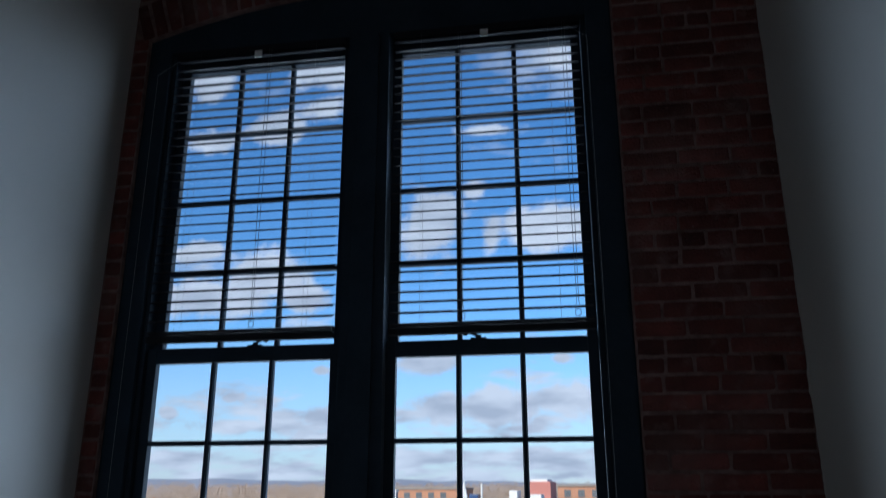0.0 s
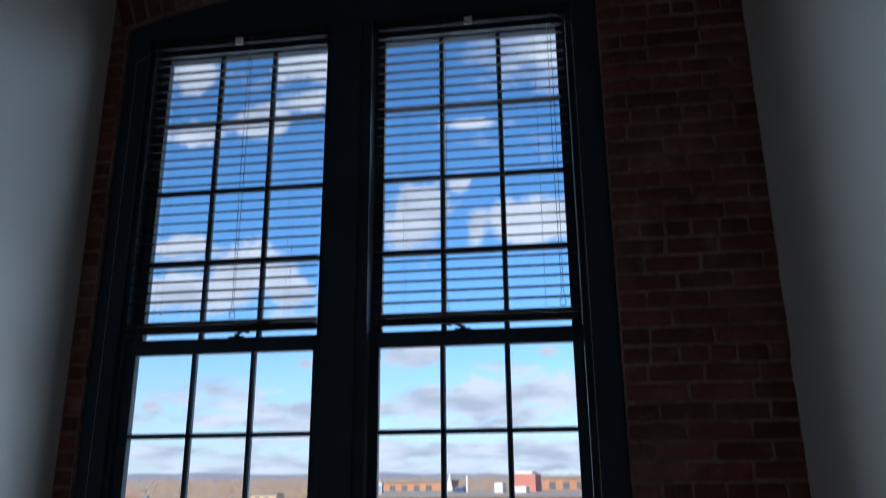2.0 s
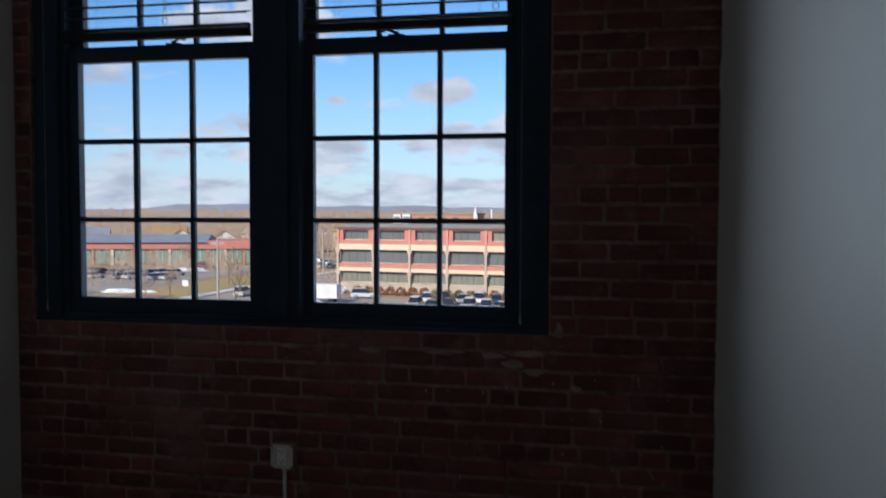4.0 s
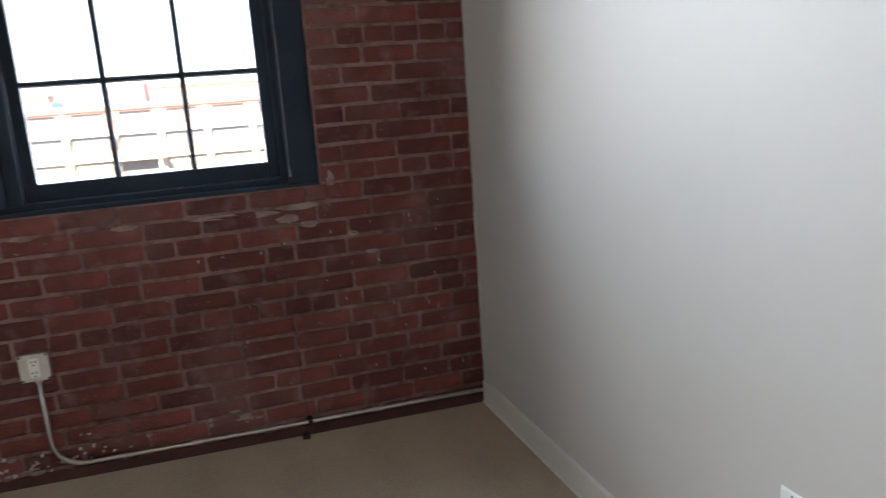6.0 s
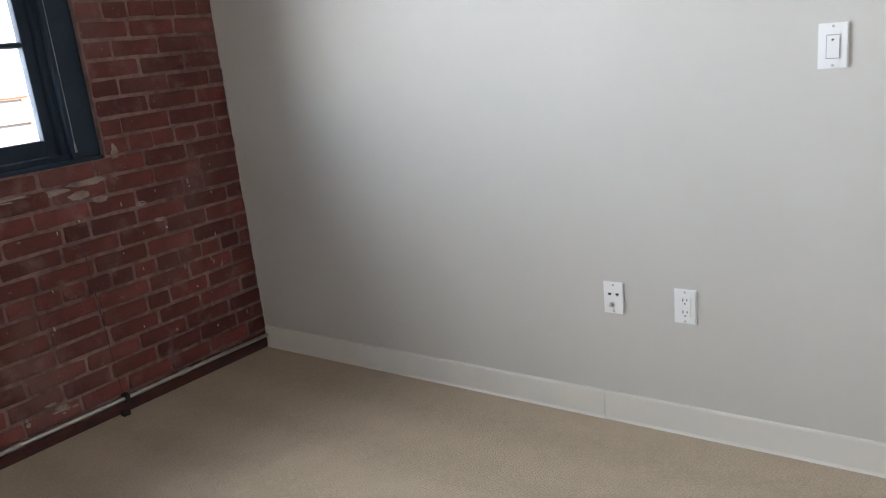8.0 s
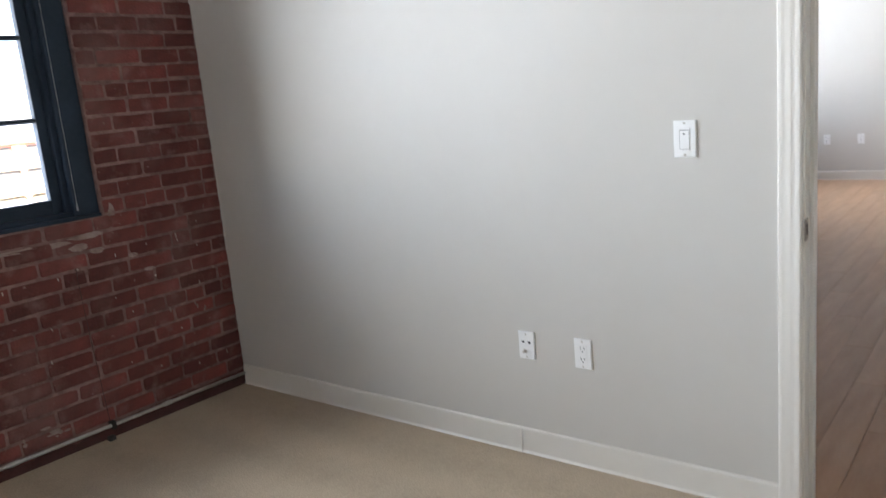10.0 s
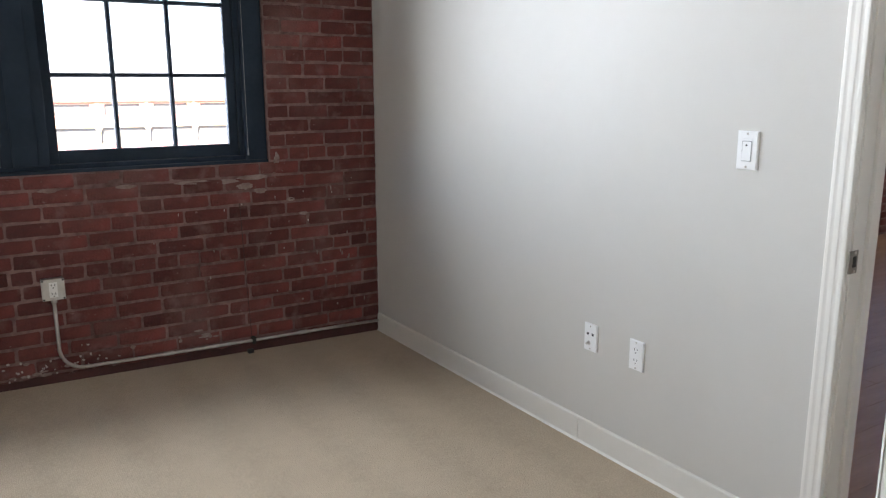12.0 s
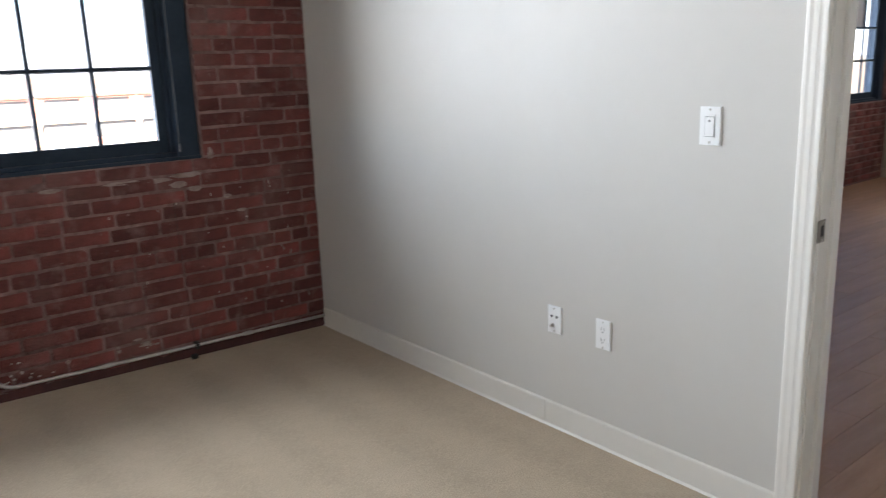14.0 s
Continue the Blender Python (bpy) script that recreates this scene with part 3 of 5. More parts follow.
def outlet_plate(y, z, where=None):
    p = plate_on_east("wall_outlet", y, z, "white duplex power outlet on the painted wall", "outlet", 0.068, 0.110)
    part("receptacle", boxes((-0.0074, -0.005, y - 0.0165, y + 0.0165, z - 0.0335, z + 0.0335), bevel=0.0012), M_PLATE, p)
    receptacle(p, y, z, -0.0074)
    for dz in (-0.047, 0.047):
        screw(p, y, z + dz)
    return p


def switch_plate(y, z):
    p = plate_on_east("light_switch", y, z, "white rocker light switch with a small pilot light", "light switch", 0.071, 0.112)
    part("surround", boxes((-0.0072, -0.005, y - 0.0175, y + 0.0175, z - 0.034, z + 0.034), bevel=0.0008), M_PLATE, p)
    bm = prism(bmesh.new(), [(-0.006, z - 0.030), (-0.0094, z - 0.030), (-0.0083, z + 0.002), (-0.0080, z + 0.026), (-0.006, z + 0.026)], "y", y - 0.0145, y + 0.0145)
    # the outline above is (x, z)
    # grey plate paints the shade of the slit round the rocker
    part("gap", boxes((-0.0076, -0.0055, y - 0.0158, y + 0.0158, z - 0.0315, z + 0.0275)), M_GAP, p)
    part("rocker", bm, M_PLATE, p)
    part("pilot_light", tube(bmesh.new(), [(-0.0092, y + 0.001, z + 0.015), (-0.007, y + 0.001, z + 0.015)], 0.0028, 10), M_DARK, p)
    for dz in (-0.048, 0.048):
        screw(p, y, z + dz)


jack_plate(-1.731, 0.422)
OUTLET = outlet_plate(-1.963, 0.420)
switch_plate(-2.351, 1.165)
for y in (-1.28, -1.62):
    copy_thing(OUTLET, pose(XE, y, 0.44))


def conduit():
    bx, bz = -1.647, 0.470
    o = thing("surface_outlet_box", (bx, 0, bz), "grey metal surface outlet box screwed to the brick", "outlet")
    part("box_body", boxes((bx - 0.045, bx + 0.045, -0.045, 0.006, bz - 0.046, bz + 0.046), bevel=0.004), M_STEEL, o)
    part("cover_plate", boxes((bx - 0.047, bx + 0.047, -0.049, -0.045, bz - 0.048, bz + 0.048), bevel=0.0018), M_STEEL, o, "dull galvanised cover")
    part("receptacle", boxes((bx - 0.017, bx + 0.017, -0.052, -0.048, bz - 0.034, bz + 0.034), bevel=0.001), M_PLATE, o)
    for dz in (-0.0195, 0.0195):
        for dx, hh in ((-0.0065, 0.0035), (0.0065, 0.0045)):
            part("slot", boxes((bx + dx - 0.0018, bx + dx + 0.0018, -0.0526, -0.051, bz + dz + 0.003 - hh, bz + dz + 0.003 + hh)), M_DARK, o)
        part("ground_hole", tube(bmesh.new(), [(bx, -0.0526, bz + dz - 0.009), (bx, -0.051, bz + dz - 0.009)], 0.003, 10), M_DARK, o)
    for dx in (-0.041, 0.041):
        for dz in (-0.042, 0.042):
            part("screw", tube(bmesh.new(), [(bx + dx, -0.051, bz + dz), (bx + dx, -0.047, bz + dz)], 0.0045, 8), M_DARK, o)
    c = thing("electrical_conduit", (-0.8, -0.016, 0.06), "thin galvanised conduit bent along the foot of the brick", "conduit")
    y, r = -0.017, 0.0080
    pts = [(bx, y, bz - 0.046), (bx, y, 0.185)]
    R = 0.105
    for k in range(1, 9):
        a = math.pi / 2 * k / 8
        pts.append((bx + R * (1 - math.cos(a)), y, 0.185 - R * math.sin(a)))
    pts += [(-1.2, y, 0.072), (-0.743, y, 0.062), (-0.30, y, 0.055), (-0.016, y, 0.048)]
    part("pipe", tube(bmesh.new(), pts, r, 12), M_STEEL, c, smooth=True)
    for x, z in ((-1.17, 0.0715), (-0.47, 0.058)):
        bm = tube(bmesh.new(), [(x - 0.022, y, z), (x + 0.022, y, z)], 0.0105, 12)
        for d in (-0.011, 0.011):
            tube(bm, [(x + d, y - 0.012, z + 0.004), (x + d, y - 0.019, z + 0.006)], 0.0035, 8)
        part("coupling", bm, M_STEEL, c)
    part("connector", tube(bmesh.new(), [(bx, y, bz - 0.066), (bx, y, bz - 0.045)], 0.0125, 12), M_STEEL, c)
    bm = boxes((-0.752, -0.734, -0.032, 0.006, 0.046, 0.08), bevel=0.003)
    part("strap", bm, M_CABLE, c, "blackened pipe strap")
    k = thing("black_cable", (-0.755, -0.004, 0.0), "thin black cable down the brick to a small plug", "cable")
    part("wire", tube(bmesh.new(), [(-0.772, -0.004, 0.78), (-0.766, -0.004, 0.55), (-0.757, -0.004, 0.30), (-0.748, -0.005, 0.085)], 0.0015, 6), M_WIRE, k)
    part("plug", boxes((-0.782, -0.752, -0.045, -0.018, floor_z(-0.767) - 0.002, floor_z(-0.767) + 0.020), bevel=0.006), M_CABLE, k)


conduit()


# ---------------- outside ----------------
GZ = -12.5
M_MULCH = mat("bark_mulch", (0.36, 0.17, 0.12), (0.22, 0.11, 0.08), 0.95, 1.2, 0.5, 8)
M_GRASS = mat("winter_grass", (0.36, 0.27, 0.17), (0.24, 0.17, 0.11), 0.95, 0.05, stain=0.4)
M_STRIP = mat("dry_lawn", (0.42, 0.30, 0.10), (0.30, 0.21, 0.09), 0.95, 0.3, stain=0.4)
M_ASPHALT = mat("asphalt", (0.37, 0.31, 0.255), (0.27, 0.225, 0.185), 0.9, 0.15, stain=0.4)
M_PAVE = mat("concrete_walk", (0.66, 0.61, 0.55), (0.54, 0.49, 0.44), 0.9, 0.3)
M_LINE = mat("road_paint", (0.72, 0.70, 0.64), None, 0.8)
M_SNOW = mat("ploughed_snow", (0.85, 0.86, 0.90), (0.68, 0.67, 0.67), 0.8, 0.5, 0.6, 4)
M_CREAM = mat("cream_concrete", (0.74, 0.57, 0.40), (0.66, 0.50, 0.35), 0.85, 0.4)
M_REDBAND = mat("red_brick_band", (0.54, 0.215, 0.165), (0.46, 0.18, 0.14), 0.85, 0.5)
M_OFFGLASS = mat("office_glass", (0.12, 0.125, 0.13), (0.17, 0.175, 0.175), 0.12, 0.3)
# reflection on some office windows, painted as a paler glass colour
M_PALEGLASS = mat("pale_sheen_glass", (0.25, 0.245, 0.20), (0.19, 0.19, 0.155), 0.15, 0.3)
M_TAUPE = mat("taupe_concrete", (0.50, 0.40, 0.31), (0.42, 0.33, 0.26), 0.85, 0.4)
M_PINK = mat("pink_brick", (0.60, 0.27, 0.20), (0.52, 0.23, 0.17), 0.85, 0.5)
M_ROOF = mat("roof_gravel", (0.34, 0.29, 0.24), (0.26, 0.22, 0.19), 0.95, 0.2)
M_ORANGE = mat("orange_brick", (0.52, 0.26, 0.15), (0.43, 0.21, 0.12), 0.9, 0.3)
M_WHITE = mat("white_siding", (0.75, 0.73, 0.70), (0.62, 0.60, 0.57), 0.7, 0.4)
M_HROOF = mat("house_roof", (0.36, 0.235, 0.12), (0.28, 0.18, 0.09), 0.9, 0.4)
M_TEAL = mat("teal_glass_wall", (0.24, 0.36, 0.28), (0.17, 0.25, 0.20), 0.25, 0.3)
M_SLATE = mat("slate_roof", (0.26, 0.27, 0.30), (0.20, 0.21, 0.24), 0.7, 0.3)
M_BARK = mat("bare_bark", (0.28, 0.20, 0.145), (0.20, 0.14, 0.10), 0.95, 1.0)
M_POLE = mat("weathered_pole", (0.42, 0.37, 0.31), (0.33, 0.29, 0.24), 0.9, 1.0, stretch=(4, 4, 0.5))
# twig tone greyed and evened: distance haze put into the colour
M_TWIG = mat("bare_woods", (0.45, 0.34, 0.26), (0.38, 0.28, 0.21), 1.0, 0.02, island=0.05)
# the air's haze is mixed into the hills' blue-grey colour
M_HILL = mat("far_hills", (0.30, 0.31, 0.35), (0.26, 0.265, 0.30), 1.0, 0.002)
M_HEDGE = mat("rust_hedge", (0.26, 0.10, 0.05), (0.15, 0.07, 0.035), 1.0, 1.2, island=0.3)
M_SHRUB = mat("evergreen_shrub", (0.13, 0.13, 0.04), (0.07, 0.075, 0.025), 1.0, 1.2, island=0.3)
M_BRONZE = mat("bronze_frame", (0.16, 0.14, 0.12), (0.12, 0.10, 0.09), 0.5, 0.5)
M_TYRE = mat("tyre_rubber", (0.02, 0.02, 0.02), None, 0.8)
M_CARGLASS = mat("car_glass", (0.02, 0.025, 0.03), None, 0.06)
PAINTS = [mat("car_paint_" + n, c, None, 0.25, metal=0.2) for n, c in
          (("white", (0.75, 0.75, 0.76)), ("silver", (0.42, 0.43, 0.45)), ("black", (0.03, 0.03, 0.035)), ("blue", (0.05, 0.09, 0.20)), ("red", (0.35, 0.04, 0.03)), ("grey", (0.16, 0.16, 0.17)))]


def sheet(name, pts, z0, z1, material, label, category):
    return structure(name, prism(bmesh.new(), pts, "z", z0, z1), material, label, category)


def ground():
    bm = bmesh.new()
    box(bm, -4000, 4000, 0.6, 4500, GZ - 2, GZ)
    structure("ground", bm, M_GRASS, "flat brown winter ground reaching the hills", "ground")
    sheet("road", [(-68, 40), (-54, 40), (-49.5, 150), (-45, 230), (-56, 230), (-61.5, 150)], GZ, GZ + 0.03, M_ASPHALT, "grey asphalt street with a slight curve", "road")
    sheet("pavement", [(-72, 40), (-69.5, 40), (-63, 150), (-57.5, 230), (-59.5, 230), (-65.2, 150)], GZ, GZ + 0.15, M_PAVE, "pale concrete pavement beside the street", "pavement")
    sheet("pavement", [(-53.4, 40), (-51.8, 40), (-47.4, 150), (-43, 230), (-44.6, 230), (-48.9, 150)], GZ, GZ + 0.15, M_PAVE, "pale concrete pavement beside the street", "pavement")
    sheet("lawn", [(-84, 60), (-72.5, 60), (-65.8, 150), (-60, 230), (-74, 230), (-79, 150)], GZ, GZ + 0.08, M_STRIP, "strip of dry yellow winter lawn", "lawn")
    sheet("parking_lot", [(-45, 84), (40, 84), (40, 119), (-45, 125.5)], GZ, GZ + 0.04, M_ASPHALT, "grey asphalt car park in front of the offices", "parking lot")
    sheet("parking_lot", [(-150, 120), (-87, 120), (-82, 180), (-150, 180)], GZ, GZ + 0.04, M_ASPHALT, "grey asphalt car park beside the low shop", "parking lot")
    sheet("parking_lot", [(-92, 186), (-66, 186), (-62, 235), (-92, 235)], GZ, GZ + 0.04, M_ASPHALT, "grey asphalt car park across the street", "parking lot")
    sheet("median", [(-40, 86), (8, 86), (8, 90.5), (-40, 90.5)], GZ + 0.04, GZ + 0.2, M_STRIP, "planted strip of dry grass beside the car park", "lawn")
    bm = bmesh.new()
    for y0 in (95.5, 110.5):
        for k in range(27):
            x = -38 + 2.75 * k
            box(bm, x, x + 0.12, y0, y0 + 5, GZ + 0.04, GZ + 0.046)
    structure("bay_lines", bm, M_LINE, "faded white parking bay lines", "road marking")
    bm = bmesh.new()
    n = 90
    top, low = [], []
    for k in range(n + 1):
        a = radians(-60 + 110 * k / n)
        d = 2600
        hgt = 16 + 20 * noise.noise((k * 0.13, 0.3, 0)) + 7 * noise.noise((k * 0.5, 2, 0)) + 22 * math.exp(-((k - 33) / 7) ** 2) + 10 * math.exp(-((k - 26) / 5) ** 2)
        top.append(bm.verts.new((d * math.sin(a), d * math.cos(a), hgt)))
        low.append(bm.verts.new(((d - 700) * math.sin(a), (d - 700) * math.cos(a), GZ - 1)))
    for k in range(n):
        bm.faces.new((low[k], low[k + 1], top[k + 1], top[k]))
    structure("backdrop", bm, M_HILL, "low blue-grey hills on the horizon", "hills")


ground()


def twigs(name, spots, label, category, per, size, seed):
    """Leafless growth: many thin twig blades round each stem, joined. spots: x, y, height, half width."""
    rnd = random.Random(seed)
    vs, fs = [], []
    for x, y, hgt, wid in spots:
        for j in range(per):
            u = rnd.random() ** 0.75
            r = wid * math.sqrt(rnd.random()) * math.sin(math.pi * (0.14 + 0.8 * u))
            t = rnd.uniform(0, 6.28)
            cx, cy, cz = x + r * math.cos(t), y + r * math.sin(t), GZ + hgt * (0.04 + 0.96 * u)
            s = rnd.uniform(0.5, 1.0) * size
            out = Vector((math.cos(t) * rnd.uniform(0, 0.8), math.sin(t) * 0.5, rnd.uniform(0.3, 1.0))).normalized() * s * 2.6
            i = len(vs)
            vs += [(cx - s * 0.16, cy, cz), (cx + s * 0.16, cy + s * 0.1, cz), (cx + out.x, cy + out.y, cz + out.z)]
            fs.append((i, i + 1, i + 2))
        i = len(vs)
        w = 0.04 * wid
        vs += [(x - w, y, GZ), (x + w, y, GZ), (x, y, GZ + hgt * 0.9)]
        fs.append((i, i + 1, i + 2))
    me = bpy.data.meshes.new(name)
    me.from_pydata(vs, [], fs)
    me.materials.append(M_TWIG)
    tagged(new(name, me), label, category, kind="stuff")


def woods():
    rnd = random.Random(5)
    spots = []
    for k in range(3400):
        a = radians(rnd.uniform(-48, 22))
        d = rnd.uniform(325, 760)
        x, y = d * math.sin(a), d * math.cos(a)
        hgt = rnd.uniform(11, 15) + (d - 300) * 0.014 + 2.5 * noise.noise((x * 0.012, y * 0.012, 0))
        spots.append((x, y, hgt, rnd.uniform(2.5, 5.0)))
    twigs("woods", spots, "brown leafless winter woods far off", "woods", 130, 0.55, 6)
    near = []
    for k in range(620):
        x, y = rnd.uniform(-210, -58), rnd.uniform(222, 330)
        near.append((x, y, rnd.uniform(4, 9.5), rnd.uniform(1.5, 3.2)))
    for k in range(90):
        x, y = rnd.uniform(-135, -72), rnd.uniform(96, 186)
        if not (-84 - (y - 100) * 0.02 < x < -58):
            near.append((x, y, rnd.uniform(1.5, 5.5), rnd.uniform(0.8, 1.8)))
    for k in range(70):
        near.append((rnd.uniform(-140, -78), rnd.uniform(160, 189), rnd.uniform(2.5, 6), rnd.uniform(0.8, 1.8)))
    for k in range(30):
        near.append((rnd.uniform(-52, -44), rnd.uniform(125, 215), rnd.uniform(3, 7), rnd.uniform(1, 2)))
    twigs("brushwood", near, "thin brown leafless brush and saplings", "brush", 70, 0.36, 9)


woods()


def place(bm, m):
    bm.transform(m)
    return bm


def office():
    m = pose(-44.8, 132.4, GZ, 0, 0, -8.0)
    o = new("office_building")
    o.matrix_basis = m
    tagged(o, "three-storey office block with red and cream bands and dark glass", "office building")
    bay, n, deep = 6.97, 15, 34
    L = bay * n
    # floors of windows: glass from z to z, cream spandrel and red band between them
    levels = ((1.9, 3.9), (5.4, 7.8), (9.6, 11.35))

    def p(name, bm, material, parent=o, label=""):
        ob = part(name, place(bm, m), material, parent, label)
        return ob
    p("wall", boxes((0.3, L - 0.3, 0.9, deep, 0, 11.6)), M_CREAM)
    p("roof", prism(bmesh.new(), [(-0.35, 11.75), (deep, 11.75), (deep, 12.5), (7.0, 12.5), (-0.35, 12.0)], "x", -0.3, L + 0.3), M_ROOF)
    p("cornice", boxes((-0.35, L + 0.35, -0.3, 0.6, 11.6, 11.72)), M_CREAM)
    p("gutter", boxes((-0.4, L + 0.4, -0.5, -0.36, 11.72, 11.95)), M_BRONZE)
    p("base_wall", boxes((0, L, 0.1, 0.9, 0, 1.85)), M_TAUPE)
    p("brick_band", boxes((0, L, -0.12, 0.9, 4.6, 5.35)), M_REDBAND)
    p("brick_band", boxes((0, L, -0.12, 0.9, 8.85, 9.6)), M_REDBAND)
    p("brick_band", boxes((0, L, 0.0, 0.9, 11.35, 11.6)), M_REDBAND)
    for k in range(n):
        x = k * bay
        for z0, z1 in ((3.95, 4.6), (7.85, 8.85)):
            p("spandrel", boxes((x + 0.21, x + bay - 0.21, -0.16, 0.9, z0, z1)), M_CREAM)
        for li, (z0, z1) in enumerate(levels):
            side = 1.0 if li == 2 else 0.3
            wn = p("window", boxes((x + side, x + bay - side, 0.62, 0.75, z0, z1)), M_PALEGLASS if li == 0 or (li == 2 and k in (4, 6, 7)) else M_OFFGLASS)
            for j in range(1, 6 if li == 0 else 4):
                xx = x + side + (bay - 2 * side) * j / (6 if li == 0 else 4)
                p("window_frame", boxes((xx - 0.05, xx + 0.05, 0.55, 0.63, z0, z1)), M_BRONZE, wn)
            p("window_sill", boxes((x + side, x + bay - side, 0.45, 0.63, z0, z0 + 0.09)), M_CREAM, wn)
    # red piers between the top windows
    for k in range(n + 1):
        x = k * bay
        for a, b in ((x - 1.0, x - 0.22), (x + 0.22, x + 1.0)):
            if b > 0 and a < L:
                p("brick_pier", boxes((max(a, 0), min(b, L), 0.0, 0.75, 9.6, 11.35)), M_REDBAND)
        p("brick_pier", boxes((x - 0.21, x + 0.21, -0.2, 0.6, 8.85, 11.58)), M_PINK)
        out = [(x - 0.2, 0), (x - 0.2, 3.2), (x - 0.5, 3.95), (x - 0.2, 4.0), (x - 0.2, 7.1), (x - 0.5, 7.85), (x - 0.2, 7.9), (x - 0.2, 8.84),
               (x + 0.2, 8.84), (x + 0.2, 7.9), (x + 0.5, 7.85), (x + 0.2, 7.1), (x + 0.2, 4.0), (x + 0.5, 3.95), (x + 0.2, 3.2), (x + 0.2, 0)]
        p("column", prism(bmesh.new(), out, "y", -0.3, 0.5), M_TAUPE)
    # entrance
    ex = 5 * bay
    p("entrance", boxes((ex + 0.5, ex + bay - 0.5, 0.0, 0.5, 0, 3.9)), M_BRONZE)
    p("canopy", boxes((ex - 0.2, ex + bay + 0.2, -2.6, -0.31, 3.95, 4.3)), M_ROOF)
    for x in (ex + 0.3, ex + bay - 0.3):
        p("canopy_post", tube(bmesh.new(), [(x, -2.3, 0), (x, -2.3, 3.95)], 0.12, 8), M_WHITE)

    def on_roof(name, dims, material, label, category, extra=()):
        t = new(name)
        t.matrix_basis = m
        tagged(t, label, category)
        part("casing", place(boxes(dims, bevel=0.08), m), material, t)
        for nm, d, mt in extra:
            part(nm, place(boxes(*d), m), mt, t)
    z = 12.3
    for x in (8.3, 10.1):
        on_roof("rooftop_unit", (x, x + 1.55, 6, 7.6, z, z + 0.25), M_WHITE, "white framed rooftop cooling unit", "rooftop unit",
                (("fan_housing", [(x + 0.05, x + 1.5, 6.05, 7.5, z + 1.5, z + 1.9)], M_WHITE), ("coil", [(x + 0.2, x + 1.35, 6.2, 7.4, z + 0.25, z + 1.5)], M_SLATE),
                 ("leg", [(x, x + 0.14, 6, 6.14, z + 0.25, z + 1.5), (x + 1.41, x + 1.55, 6, 6.14, z + 0.25, z + 1.5)], M_WHITE)))
    on_roof("rooftop_unit", (32.2, 33.6, 5, 8, z, z + 1.7), M_WHITE, "pale boxy rooftop air handler", "rooftop unit", (("curb", [(32.1, 33.7, 4.9, 8.1, z, z + 0.2)], M_ROOF),))
    on_roof("rooftop_penthouse", (33.9, 38.0, 12, 18, z, z + 3.2), M_REDBAND, "red rooftop machine room with a white lid", "penthouse", (("lid", [(34.4, 37.4, 12.4, 17.6, z + 3.2, z + 3.6)], M_WHITE),))
    on_roof("rooftop_unit", (35.1, 37.6, 5, 8, z, z + 1.1), M_WHITE, "low white rooftop air handler", "rooftop unit", (("curb", [(35.0, 37.7, 4.9, 8.1, z, z + 0.15)], M_ROOF),))
    on_roof("rooftop_unit", (24.7, 26.2, 7, 9, z, z + 1.1), PAINTS[3], "blue rooftop equipment box", "rooftop unit", (("curb", [(24.6, 26.3, 6.9, 9.1, z, z + 0.15)], M_ROOF),))
    part("vent_pipe", place(tube(bmesh.new(), [(26.7, 8, z), (26.7, 8, z + 2.9)], 0.18, 8), m), M_WHITE, o)


office()


def block(name, x, y, turn, wide, deep, high, material, label, storeys=2, roof=M_ROOF, category="building"):
    """A plain flat-roofed building with rows of windows."""
    m = pose(x, y, GZ, 0, 0, turn)
    o = new(name)
    o.matrix_basis = m
    tagged(o, label, category)
    part("wall", place(boxes((-wide / 2, wide / 2, 0, deep, 0, high)), m), material, o)
    part("roof", place(boxes((-wide / 2 - 0.3, wide / 2 + 0.3, -0.3, deep + 0.3, high, high + 0.5)), m), roof, o)
    sh = high / storeys
    for s in range(storeys):
        k = -wide / 2 + 1.5
        while k < wide / 2 - 2.5:
            part("window", place(boxes((k, k + 1.5, -0.08, 0.1, s * sh + sh * 0.35, s * sh + sh * 0.8)), m), M_OFFGLASS, o)
            k += 3.2
    return o


block("mill_building", -40.4, 205, 0, 20, 22, 14.3, M_ORANGE, "orange brick mill building behind the offices", 4)
block("mill_building", 6.5, 190, 0, 24, 22, 14.9, M_ORANGE, "orange brick mill building behind the offices", 4)
block("apartment_block", -104.8, 270, 8, 9, 12, 10.5, M_CREAM, "cream three-storey apartment block among bare trees", 3)


def steeple():
    x, y = -29.0, 199
    o = thing("church_steeple", (x, y, GZ), "white church steeple above the roofs", "steeple")
    part("tower", boxes((x - 0.8, x + 0.8, y - 0.8, y + 0.8, GZ, GZ + 13.2), bevel=0.1), M_WHITE, o)
    part("belfry", boxes((x - 0.55, x + 0.55, y - 0.55, y + 0.55, GZ + 13.2, GZ + 14.2), bevel=0.1), M_WHITE, o)
    part("spire", tube(bmesh.new(), [(x, y, GZ + 14.2), (x, y, GZ + 16.6)], 0.55, 8, 0.05), M_WHITE, o)


steeple()


